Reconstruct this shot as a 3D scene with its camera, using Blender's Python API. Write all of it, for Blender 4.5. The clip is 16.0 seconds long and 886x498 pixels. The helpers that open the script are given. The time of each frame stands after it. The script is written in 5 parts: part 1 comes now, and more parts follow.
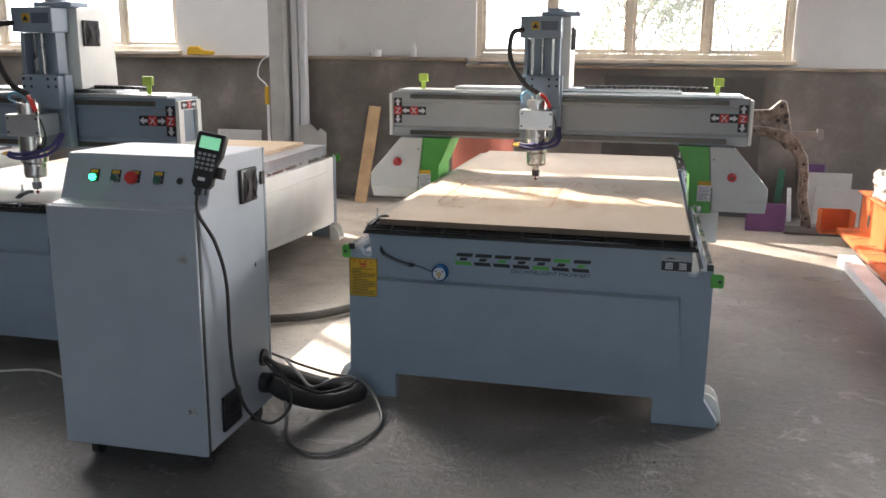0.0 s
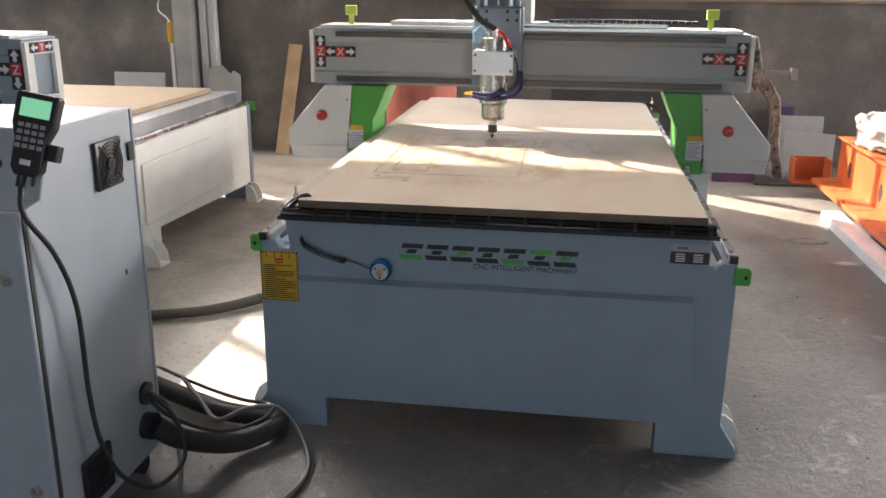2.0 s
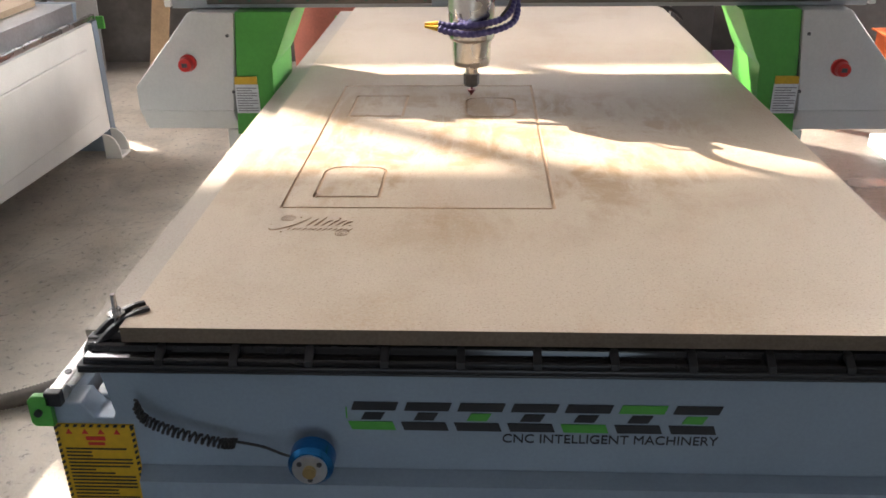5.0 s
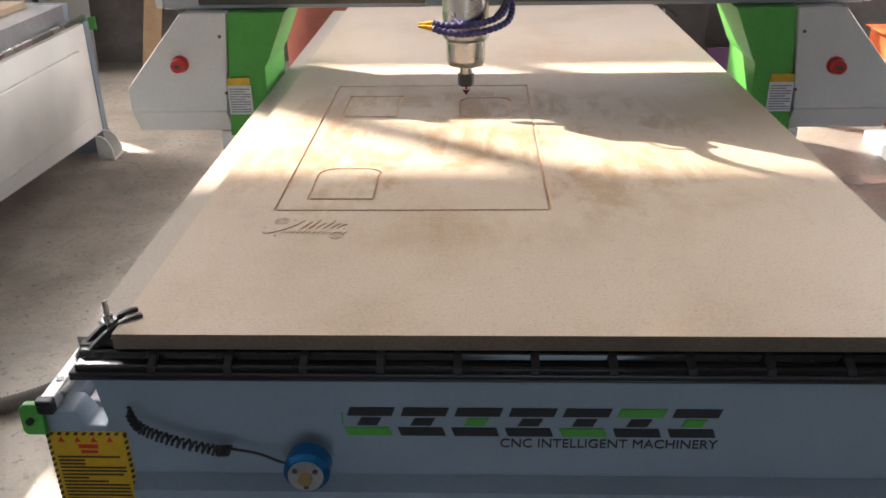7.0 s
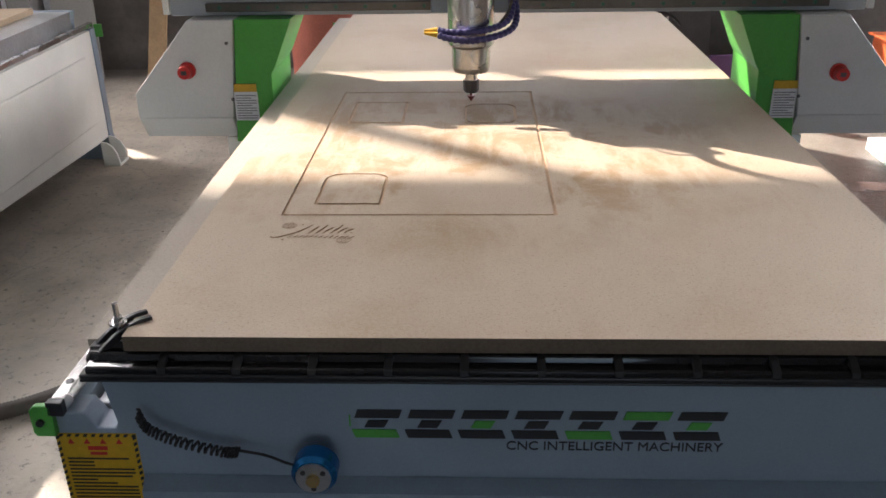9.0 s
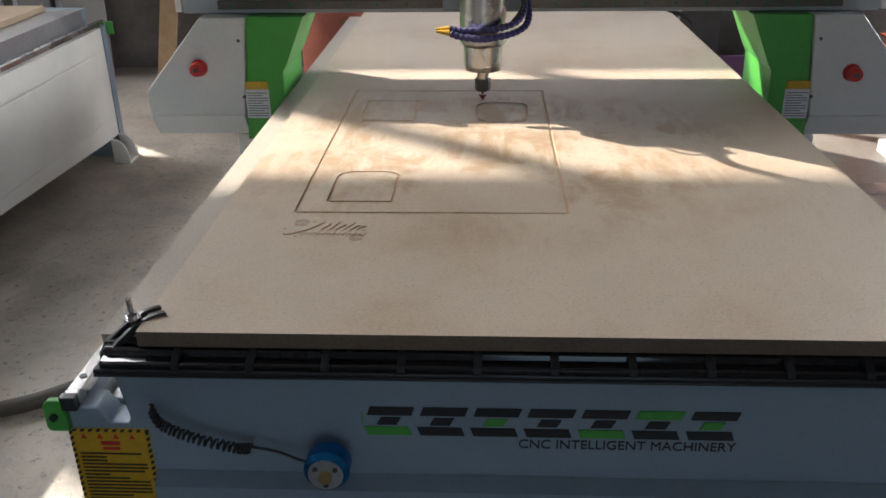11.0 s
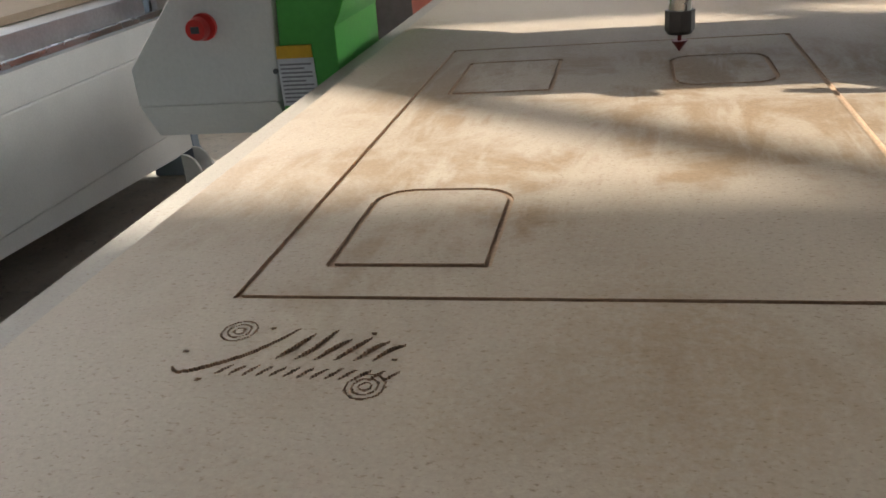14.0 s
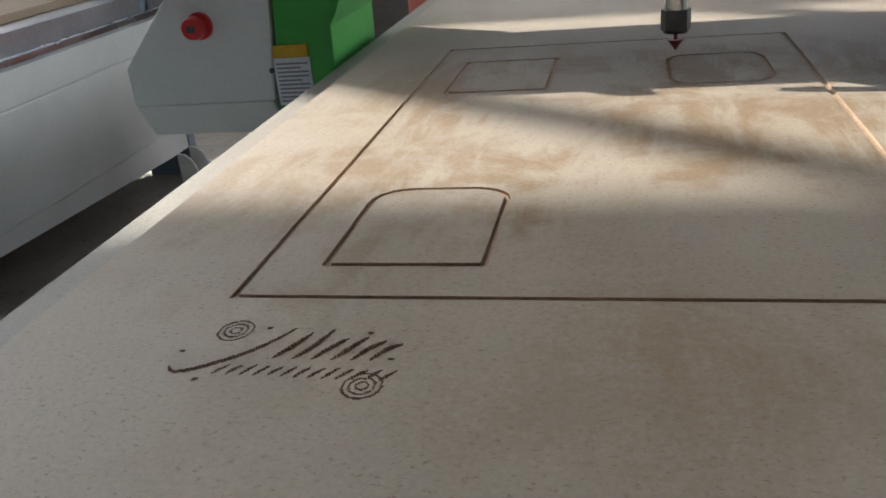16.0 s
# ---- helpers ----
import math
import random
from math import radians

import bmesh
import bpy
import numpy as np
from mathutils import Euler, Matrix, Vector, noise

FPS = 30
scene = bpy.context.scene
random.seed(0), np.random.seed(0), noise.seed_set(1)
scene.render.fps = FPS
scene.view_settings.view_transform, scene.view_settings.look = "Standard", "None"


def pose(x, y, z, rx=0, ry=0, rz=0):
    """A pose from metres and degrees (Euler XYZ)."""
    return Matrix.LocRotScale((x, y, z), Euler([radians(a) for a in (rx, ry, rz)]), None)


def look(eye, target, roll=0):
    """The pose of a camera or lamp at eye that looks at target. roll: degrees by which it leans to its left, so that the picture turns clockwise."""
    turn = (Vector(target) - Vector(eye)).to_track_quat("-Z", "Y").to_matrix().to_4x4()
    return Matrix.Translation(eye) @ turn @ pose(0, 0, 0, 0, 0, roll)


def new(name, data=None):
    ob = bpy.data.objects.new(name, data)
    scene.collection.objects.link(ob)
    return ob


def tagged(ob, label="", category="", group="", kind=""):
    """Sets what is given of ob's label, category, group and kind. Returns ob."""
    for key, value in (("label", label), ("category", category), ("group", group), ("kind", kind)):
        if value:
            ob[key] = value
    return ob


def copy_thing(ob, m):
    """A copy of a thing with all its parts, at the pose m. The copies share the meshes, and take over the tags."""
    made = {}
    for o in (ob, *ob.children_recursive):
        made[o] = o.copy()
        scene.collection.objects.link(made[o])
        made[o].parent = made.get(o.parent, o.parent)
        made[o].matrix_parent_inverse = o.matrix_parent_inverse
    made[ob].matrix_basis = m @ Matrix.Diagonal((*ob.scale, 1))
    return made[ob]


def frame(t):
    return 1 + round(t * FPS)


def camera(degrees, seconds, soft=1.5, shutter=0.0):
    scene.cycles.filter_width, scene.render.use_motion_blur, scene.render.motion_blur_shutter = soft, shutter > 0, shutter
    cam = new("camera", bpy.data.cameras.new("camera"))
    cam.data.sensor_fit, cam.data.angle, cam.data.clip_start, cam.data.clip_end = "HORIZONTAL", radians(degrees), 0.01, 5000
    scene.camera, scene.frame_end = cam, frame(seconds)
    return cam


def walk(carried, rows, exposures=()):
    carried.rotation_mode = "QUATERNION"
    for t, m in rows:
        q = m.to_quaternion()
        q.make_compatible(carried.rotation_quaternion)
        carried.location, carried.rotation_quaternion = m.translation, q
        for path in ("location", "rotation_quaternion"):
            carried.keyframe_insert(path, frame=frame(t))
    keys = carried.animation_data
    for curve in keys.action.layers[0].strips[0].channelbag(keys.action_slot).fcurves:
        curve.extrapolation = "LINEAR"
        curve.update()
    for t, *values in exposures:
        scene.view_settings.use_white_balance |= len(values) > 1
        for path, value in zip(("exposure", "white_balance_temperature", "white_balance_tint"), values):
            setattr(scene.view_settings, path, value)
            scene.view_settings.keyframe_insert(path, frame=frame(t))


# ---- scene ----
# one lens for the whole walk; the clip's close part is reached by stepping nearer
cam = camera(54.0, 16.0, soft=1.6)
ROWS = [
    (0.0, look((0.426, -3.39, 1.473), (-0.015, -1.491, 1.024), 0.5)),
    (0.5, look((0.382, -3.356, 1.472), (-0.011, -1.456, 0.988), 0.0)),
    (1.0, look((0.336, -3.26, 1.469), (-0.002, -1.36, 0.945), -0.5)),
    (1.5, look((0.295, -2.936, 1.452), (0.002, -1.047, 0.863), 2.1)),
    (2.0, look((0.2, -2.549, 1.437), (-0.078, -0.657, 0.851), 0.5)),
    (2.5, look((0.092, -2.145, 1.433), (-0.091, -0.255, 0.805), -0.6)),
    (3.0, look((0.034, -1.756, 1.439), (-0.202, 0.105, 0.747), -1.5)),
    (3.5, look((-0.054, -1.424, 1.427), (-0.202, 0.413, 0.65), -0.3)),
    (3.7, look((-0.087, -1.316, 1.428), (-0.197, 0.511, 0.623), 0.0)),
    (4.6, look((-0.115, -1.1, 1.422), (-0.2, 0.7, 0.57), -0.6)),
    (5.8, look((-0.121, -1.035, 1.417), (-0.205, 0.761, 0.542), -1.1)),
    (6.0, look((-0.123, -1.037, 1.421), (-0.196, 0.757, 0.54), -0.8)),
    (6.5, look((-0.12, -1.044, 1.42), (-0.192, 0.754, 0.546), -0.8)),
    (7.0, look((-0.117, -1.049, 1.42), (-0.19, 0.753, 0.557), -1.0)),
    (7.5, look((-0.118, -1.05, 1.419), (-0.186, 0.752, 0.554), -0.9)),
    (8.0, look((-0.117, -1.053, 1.42), (-0.193, 0.747, 0.552), -1.0)),
    (8.5, look((-0.125, -1.058, 1.419), (-0.199, 0.748, 0.565), -0.8)),
    (9.0, look((-0.123, -1.062, 1.42), (-0.202, 0.748, 0.572), -1.0)),
    (10.2, pose(-0.13, -1.064, 1.418, 64.9, 0.8, 2.5)),
    (11.3, pose(-0.138, -1.061, 1.415, 64.91, 0.692, 2.807)),
    (11.5, pose(-0.182, -0.955, 1.392, 64.778, 0.594, 3.72)),
    (12.0, pose(-0.195, -0.736, 1.318, 64.1, 2.4, 8.9)),
    (12.5, pose(-0.139, -0.276, 1.174, 62.408, 5.356, 13.84)),
    (13.0, pose(-0.215, -0.075, 1.048, 65.8, 5.7, 11.1)),
    (13.5, pose(-0.203, -0.087, 1.062, 66.122, 5.184, 12.123)),
    (14.0, pose(-0.203, -0.087, 1.062, 66.345, 5.184, 11.350)),
    (14.5, pose(-0.203, -0.087, 1.062, 66.308, 5.184, 10.699)),
    (15.0, pose(-0.203, -0.087, 1.062, 65.880, 5.184, 10.902)),
    (15.5, pose(-0.203, -0.087, 1.062, 65.992, 5.184, 10.862)),
    (16.0, pose(-0.203, -0.087, 1.062, 66.271, 5.184, 11.106)),
]
walk(cam, ROWS, exposures=[
    (0.0, 2.06, 6550, 15), (1.5, 2.06, 6600, 16), (3.0, 2.08, 6650, 16), (7.0, 1.88, 6600, 17), (8.0, 1.82, 6550, 17), (9.0, 1.55, 6400, 17), (11.3, 1.15, 6150, 12), (12.0, 0.68, 6250, 11),
    (12.5, 0.84, 6200, 10), (13.0, 0.86, 6250, 10), (14.5, 0.62, 6250, 10), (15.2, 0.52, 6150, 9), (16.0, 0.56, 5750, 8)])

# ---- daylight ----
SUN_WAY = Vector((1.14, -0.85, -1.0))
world = bpy.data.worlds.new("world")
scene.world = world
world.use_nodes = True
wn = world.node_tree
sky = wn.nodes.new("ShaderNodeTexSky")
sky.sky_type, sky.sun_disc = "NISHITA", False
sky.sun_elevation, sky.sun_rotation = math.asin(1 / SUN_WAY.length), math.atan2(-1.14, 0.85)
wn.links.new(sky.outputs[0], wn.nodes["Background"].inputs[0])
wn.nodes["Background"].inputs[1].default_value = 0.13
sun = new("sun", bpy.data.lights.new("sun", "SUN"))
sun.data.energy, sun.data.angle, sun.data.color = 5.0, radians(0.6), (1.0, 0.9, 0.74)
sun.matrix_basis = look((0, 0, 0), SUN_WAY)


def opening_light(name, place, aim, w, h, watts, colour, spread=180):
    """The sky's light in an opening that the walk never faces."""
    ob = new(name, bpy.data.lights.new(name, "AREA"))
    ob.data.shape, ob.data.size, ob.data.size_y = "RECTANGLE", w, h
    ob.data.energy, ob.data.color, ob.data.spread = watts, colour, radians(spread)
    ob.matrix_basis = look(place, aim)
    return ob


opening_light("gate_daylight", (0.7, -7.3, 1.5), (0.7, 0, 1.2), 2.4, 2.6, 3, (0.70, 0.85, 1.0))
opening_light("clerestory_daylight", (-5.9, 4.8, 5.43), (-1.0, 0.5, 0.6), 4.4, 1.2, 195, (1.0, 0.98, 0.95))
opening_light("side_gate_daylight", (6.9, 2.95, 1.5), (1.9, 1.8, 0.0), 2.5, 2.8, 12, (1.0, 0.945, 0.87), 100)
opening_light("north_window_daylight", (5.0, 4.88, 1.98), (1.2, 0.0, 0.0), 2.5, 1.05, 75, (1.0, 0.96, 0.90), 150)


# ---- mesh helpers ----
def box(bm, x0, x1, y0, y1, z0, z1, bevel=0.0):
    c = ((x0 + x1) / 2, (y0 + y1) / 2, (z0 + z1) / 2)
    made = bmesh.ops.create_cube(bm, size=1.0, matrix=Matrix.LocRotScale(c, None, (x1 - x0, y1 - y0, z1 - z0)))
    if bevel:
        edges = list({e for v in made["verts"] for e in v.link_edges})
        bmesh.ops.bevel(bm, geom=edges, offset=bevel, segments=2, affect="EDGES", profile=0.5)
    return bm


def turned(bm, x0, x1, y0, y1, z0, z1, m, bevel=0.0):
    """A box made round the origin and then put at the pose m."""
    own = box(bmesh.new(), x0, x1, y0, y1, z0, z1, bevel)
    own.transform(m)
    tmp = bpy.data.meshes.new("tmp")
    own.to_mesh(tmp)
    own.free()
    bm.from_mesh(tmp)
    bpy.data.meshes.remove(tmp)
    return bm


def cyl(bm, a, b, r, seg=20, r2=None):
    a, b = Vector(a), Vector(b)
    m = Matrix.Translation((a + b) / 2) @ (b - a).to_track_quat("Z", "Y").to_matrix().to_4x4()
    bmesh.ops.create_cone(bm, cap_ends=True, segments=seg, radius1=r, radius2=r if r2 is None else r2, depth=(b - a).length, matrix=m)
    return bm


def prism(bm, pts, axis, a0, a1, bevel=0.0):
    """A polygon, given in the two other axes, pushed from a0 to a1 along axis."""
    def at(p, a):
        return {"x": (a, p[0], p[1]), "y": (p[0], a, p[1]), "z": (p[0], p[1], a)}[axis]
    lo = [bm.verts.new(at(p, a0)) for p in pts]
    hi = [bm.verts.new(at(p, a1)) for p in pts]
    n = len(pts)
    faces = [bm.faces.new(lo[::-1]), bm.faces.new(hi)]
    faces += [bm.faces.new((lo[i], lo[(i + 1) % n], hi[(i + 1) % n], hi[i])) for i in range(n)]
    bmesh.ops.recalc_face_normals(bm, faces=faces)
    if bevel:
        edges = list({e for f in faces for e in f.edges})
        bmesh.ops.bevel(bm, geom=edges, offset=bevel, segments=2, affect="EDGES", profile=0.5)
    return bm


def smooth_line(points, steps=8):
    """A Catmull-Rom curve through the points."""
    p = [Vector(q) for q in points]
    p = [p[0] * 2 - p[1]] + p + [p[-1] * 2 - p[-2]]
    out = []
    for i in range(1, len(p) - 2):
        for k in range(steps):
            t = k / steps
            out.append(0.5 * (2 * p[i] + (p[i + 1] - p[i - 1]) * t + (2 * p[i - 1] - 5 * p[i] + 4 * p[i + 1] - p[i + 2]) * t * t
                              + (3 * p[i] - p[i - 1] - 3 * p[i + 1] + p[i + 2]) * t ** 3))
    return out + [p[-2]]


def tube(bm, points, r, seg=10, ribs=0.0, steps=8, beads=0):
    """A cable or hose along a curve; with ribs it is corrugated."""
    line = smooth_line(points, steps)
    if ribs:
        dense, gone = [], 0.0
        for a, b in zip(line, line[1:]):
            n = max(1, round((b - a).length / (r * 0.22)))
            dense += [a.lerp(b, k / n) for k in range(n)]
        line = dense + [line[-1]]
    rings, up = [], Vector((0.13, 0.21, 0.97))
    for i, c in enumerate(line):
        d = (line[min(i + 1, len(line) - 1)] - line[max(i - 1, 0)]).normalized()
        s = d.cross(up)
        s = s.normalized() if s.length > 1e-4 else Vector((1, 0, 0))
        u = s.cross(d).normalized()
        rr = r * (1 + ribs * (1 if i % 2 else -1)) if beads == 0 else r * (0.74 + 0.26 * abs(math.sin(i * math.pi / beads)))
        rings.append([bm.verts.new(c + (s * math.cos(6.28319 * k / seg) + u * math.sin(6.28319 * k / seg)) * rr) for k in range(seg)])
    for a, b in zip(rings, rings[1:]):
        for k in range(seg):
            bm.faces.new((a[k], a[(k + 1) % seg], b[(k + 1) % seg], b[k])).smooth = True
    bm.faces.new(rings[0][::-1])
    bm.faces.new(rings[-1])
    bmesh.ops.recalc_face_normals(bm, faces=bm.faces)
    return bm


def finish(name, bm, material, round_below=0):
    mesh = bpy.data.meshes.new(name)
    if round_below:
        for f in bm.faces:
            f.smooth = True
        for e in bm.edges:
            if len(e.link_faces) == 2 and e.calc_face_angle(0) > radians(round_below):
                e.smooth = False
    bm.to_mesh(mesh)
    bm.free()
    mesh.materials.append(material)
    return mesh


def part(name, bm, material, parent, label="", round_below=0):
    ob = new(name, finish(name, bm, material, round_below))
    ob.parent = parent
    if label:
        ob["label"] = label
    return ob


def thing(name, label, category, place=(0, 0, 0), group="", kind="", turn=0):
    ob = new(name)
    ob.matrix_basis = pose(*place, 0, 0, turn)
    return tagged(ob, label, category, group, kind)


def solid(name, bm, material, label="", category="", kind="", group="", round_below=0):
    return tagged(new(name, finish(name, bm, material, round_below)), label, category, group, kind)


def lettering(name, text, size, m, material, parent):
    """Raised letters in the built-in font, as a mesh part."""
    curve = bpy.data.curves.new(name, "FONT")
    curve.body, curve.size, curve.extrude, curve.align_x = text, size, 0.0006, "CENTER"
    tmp = bpy.data.objects.new(name, curve)
    scene.collection.objects.link(tmp)
    mesh = bpy.data.meshes.new_from_object(tmp.evaluated_get(bpy.context.evaluated_depsgraph_get()))
    bpy.data.objects.remove(tmp)
    mesh.materials.clear()
    mesh.materials.append(material)
    ob = new(name, mesh)
    ob.parent, ob.matrix_basis = parent, m
    return ob


# ---- materials ----
def nodes_of(name):
    m = bpy.data.materials.new(name)
    m.use_nodes = True
    return m, m.node_tree, m.node_tree.nodes["Principled BSDF"]


def surface(name, base, rough=0.5, metal=0.0, scale=6.0, vary=0.12, fine=90.0, fine_vary=0.06, bump=0.05, dirt=None, dirt_at=0.62, dirt_scale=3.0, spec=0.5):
    """A plain stuff with broad and fine variation, wear in the gloss, fine relief and, where dirt is given, stains."""
    m, tree, bsdf = nodes_of(name)
    N, L = tree.nodes, tree.links
    co = N.new("ShaderNodeTexCoord")
    broad = N.new("ShaderNodeTexNoise")
    broad.inputs["Scale"].default_value, broad.inputs["Detail"].default_value = scale, 5
    L.new(co.outputs["Object"], broad.inputs["Vector"])
    grain = N.new("ShaderNodeTexNoise")
    grain.inputs["Scale"].default_value, grain.inputs["Detail"].default_value = fine, 3
    L.new(co.outputs["Object"], grain.inputs["Vector"])

    def tone(f):
        return (*[max(0.0, min(1.0, c * f)) for c in base], 1)
    ramp = N.new("ShaderNodeValToRGB")
    ramp.color_ramp.elements[0].position, ramp.color_ramp.elements[1].position = 0.3, 0.7
    ramp.color_ramp.elements[0].color, ramp.color_ramp.elements[1].color = tone(1 - vary), tone(1 + vary)
    L.new(broad.outputs["Fac"], ramp.inputs["Fac"])
    g2 = N.new("ShaderNodeValToRGB")
    g2.color_ramp.elements[0].position, g2.color_ramp.elements[1].position = 0.35, 0.65
    g2.color_ramp.elements[0].color, g2.color_ramp.elements[1].color = (*[1 - fine_vary] * 3, 1), (*[1 + fine_vary] * 3, 1)
    L.new(grain.outputs["Fac"], g2.inputs["Fac"])
    mul = N.new("ShaderNodeMix")
    mul.data_type, mul.blend_type = "RGBA", "MULTIPLY"
    mul.inputs["Factor"].default_value = 1
    L.new(ramp.outputs["Color"], mul.inputs[6])
    L.new(g2.outputs["Color"], mul.inputs[7])
    out = mul.outputs[2]
    if dirt:
        patch = N.new("ShaderNodeTexNoise")
        patch.inputs["Scale"].default_value, patch.inputs["Detail"].default_value, patch.inputs["Roughness"].default_value = dirt_scale, 8, 0.65
        L.new(co.outputs["Object"], patch.inputs["Vector"])
        pr = N.new("ShaderNodeValToRGB")
        pr.color_ramp.elements[0].position, pr.color_ramp.elements[1].position = dirt_at - 0.08, dirt_at + 0.1
        L.new(patch.outputs["Fac"], pr.inputs["Fac"])
        mix = N.new("ShaderNodeMix")
        mix.data_type = "RGBA"
        L.new(pr.outputs["Color"], mix.inputs["Factor"])
        L.new(out, mix.inputs[6])
        mix.inputs[7].default_value = (*dirt, 1)
        out = mix.outputs[2]
    L.new(out, bsdf.inputs["Base Color"])
    rr = N.new("ShaderNodeMapRange")
    rr.inputs["To Min"].default_value, rr.inputs["To Max"].default_value = max(0.03, rough - 0.1), min(1, rough + 0.1)
    L.new(broad.outputs["Fac"], rr.inputs["Value"])
    L.new(rr.outputs["Result"], bsdf.inputs["Roughness"])
    bsdf.inputs["Metallic"].default_value = metal
    bsdf.inputs["Specular IOR Level"].default_value = spec
    if bump:
        b = N.new("ShaderNodeBump")
        b.inputs["Strength"].default_value, b.inputs["Distance"].default_value = bump, 0.003
        L.new(grain.outputs["Fac"], b.inputs["Height"])
        L.new(b.outputs["Normal"], bsdf.inputs["Normal"])
    return m


def glowing(name, colour, strength):
    m, tree, bsdf = nodes_of(name)
    bsdf.inputs["Base Color"].default_value = (*colour, 1)
    bsdf.inputs["Emission Color"].default_value = (*colour, 1)
    bsdf.inputs["Emission Strength"].default_value = strength
    return m


M_PAINT = surface("pale_blue_paint", (0.255, 0.318, 0.385), 0.42, vary=0.05, fine=160, fine_vary=0.03, bump=0.04)
M_WHITE = surface("cream_white_paint", (0.78, 0.775, 0.73), 0.42, vary=0.05, fine=160, fine_vary=0.03, bump=0.04)
# frame paint in a paler copy, brightness put into the main beam's colour
M_PAINT_LIT = surface("lit_frame_paint", (0.40, 0.42, 0.435), 0.45, vary=0.05, fine=160, fine_vary=0.03, bump=0.04)
# the cream paint darkened, shade in the colour, for the main gantry sides
M_WHITE_SHADED = surface("shaded_cream_paint", (0.63, 0.63, 0.615), 0.45, vary=0.05, fine=160, fine_vary=0.03, bump=0.04)
# darker tone of the rail steel for the cross rails
M_CROSSRAIL = surface("dark_cross_rail", (0.13, 0.115, 0.10), 0.42, 0.7, vary=0.25)
M_CAB = surface("cabinet_paint", (0.355, 0.40, 0.445), 0.40, vary=0.04, fine=260, fine_vary=0.03, bump=0.05)
M_GREEN = surface("green_paint", (0.075, 0.36, 0.055), 0.35, vary=0.08, fine_vary=0.04)
M_BLACK = surface("black_plastic", (0.016, 0.016, 0.018), 0.38, vary=0.2, bump=0.08)
M_RIB = surface("matt_black_rib", (0.010, 0.010, 0.011), 0.55, vary=0.2, bump=0.1)
M_GLOSSBLACK = surface("glossy_black", (0.010, 0.010, 0.011), 0.14, vary=0.2, bump=0, spec=0.35)
M_RUBBER = surface("black_rubber", (0.03, 0.029, 0.028), 0.6, vary=0.25, bump=0.1)
M_STEEL = surface("bright_steel", (0.60, 0.59, 0.57), 0.27, 1.0, vary=0.1, fine=200, fine_vary=0.05, bump=0.03)
M_DARKSTEEL = surface("dark_steel", (0.12, 0.12, 0.125), 0.4, 0.9, vary=0.2)
M_RAIL = surface("dull_rail_steel", (0.30, 0.29, 0.28), 0.38, 0.9, vary=0.15)
M_ALU = surface("aluminium", (0.66, 0.67, 0.68), 0.36, 1.0, vary=0.08)
M_GREYINK = surface("grey_ink", (0.25, 0.25, 0.27), 0.6, bump=0)
# darker cut edge, with the shade of the unlit front put into its colour
M_MDFEDGE_SHADED = surface("shaded_fibreboard_edge", (0.15, 0.112, 0.08), 0.8, vary=0.15, fine=200, fine_vary=0.12)
M_CUT = surface("fresh_cut_fibreboard", (0.43, 0.30, 0.20), 0.85, vary=0.15, fine=240, fine_vary=0.12)
M_RED = surface("red_plastic", (0.55, 0.035, 0.03), 0.35, vary=0.06)
M_YELLOW = surface("yellow_label", (0.62, 0.37, 0.02), 0.5, vary=0.05)
M_LABELW = surface("white_label", (0.72, 0.73, 0.76), 0.5, vary=0.04)
M_INK = surface("black_ink", (0.02, 0.02, 0.022), 0.5, vary=0.1, bump=0)
M_GREENDARK = surface("dark_green_plastic", (0.02, 0.10, 0.06), 0.35)
M_BLUE = surface("blue_anodised", (0.02, 0.20, 0.50), 0.25, 0.85, vary=0.1)
M_HOSE = surface("blue_hose", (0.045, 0.04, 0.16), 0.4, vary=0.15)
M_ORANGE = surface("orange_paint", (0.48, 0.105, 0.028), 0.5, vary=0.14, dirt=(0.25, 0.12, 0.06), dirt_at=0.66)
M_WOOD = surface("plank_wood", (0.50, 0.34, 0.19), 0.7, vary=0.15, scale=9, fine=70, bump=0.15)
M_GREYBOARD = surface("grey_sheet", (0.45, 0.45, 0.44), 0.6, vary=0.07, dirt=(0.35, 0.33, 0.3), dirt_at=0.68)
M_DARKPANEL = surface("dark_panel", (0.075, 0.072, 0.07), 0.75, vary=0.2)
M_PURPLE = surface("purple_plastic", (0.12, 0.055, 0.16), 0.6, vary=0.2)
M_CAST = surface("dirty_cast_metal", (0.23, 0.20, 0.175), 0.62, 0.35, scale=14, vary=0.4, fine=80, fine_vary=0.2, bump=0.5, dirt=(0.09, 0.06, 0.045), dirt_at=0.55, dirt_scale=12)
M_FRAME = surface("window_frame_paint", (0.62, 0.56, 0.47), 0.55, vary=0.1, dirt=(0.30, 0.18, 0.10), dirt_at=0.66, dirt_scale=7)
M_UPPER = surface("white_wall_panel", (0.66, 0.67, 0.68), 0.55, vary=0.05, scale=2, dirt=(0.5, 0.47, 0.42), dirt_at=0.7, bump=0.1)
M_PLASTER = surface("cement_render", (0.172, 0.156, 0.143), 0.9, scale=1.3, vary=0.38, fine=22, fine_vary=0.06, bump=0.35, dirt=(0.29, 0.27, 0.255), dirt_at=0.60, dirt_scale=1.3)
M_COLUMN = surface("column_paint", (0.36, 0.36, 0.355), 0.6, vary=0.1)
M_DIM = surface("grey_wall_sheet", (0.20, 0.21, 0.22), 0.7, vary=0.1)
M_ROOF = surface("roof_sheet", (0.50, 0.51, 0.52), 0.7, vary=0.08)
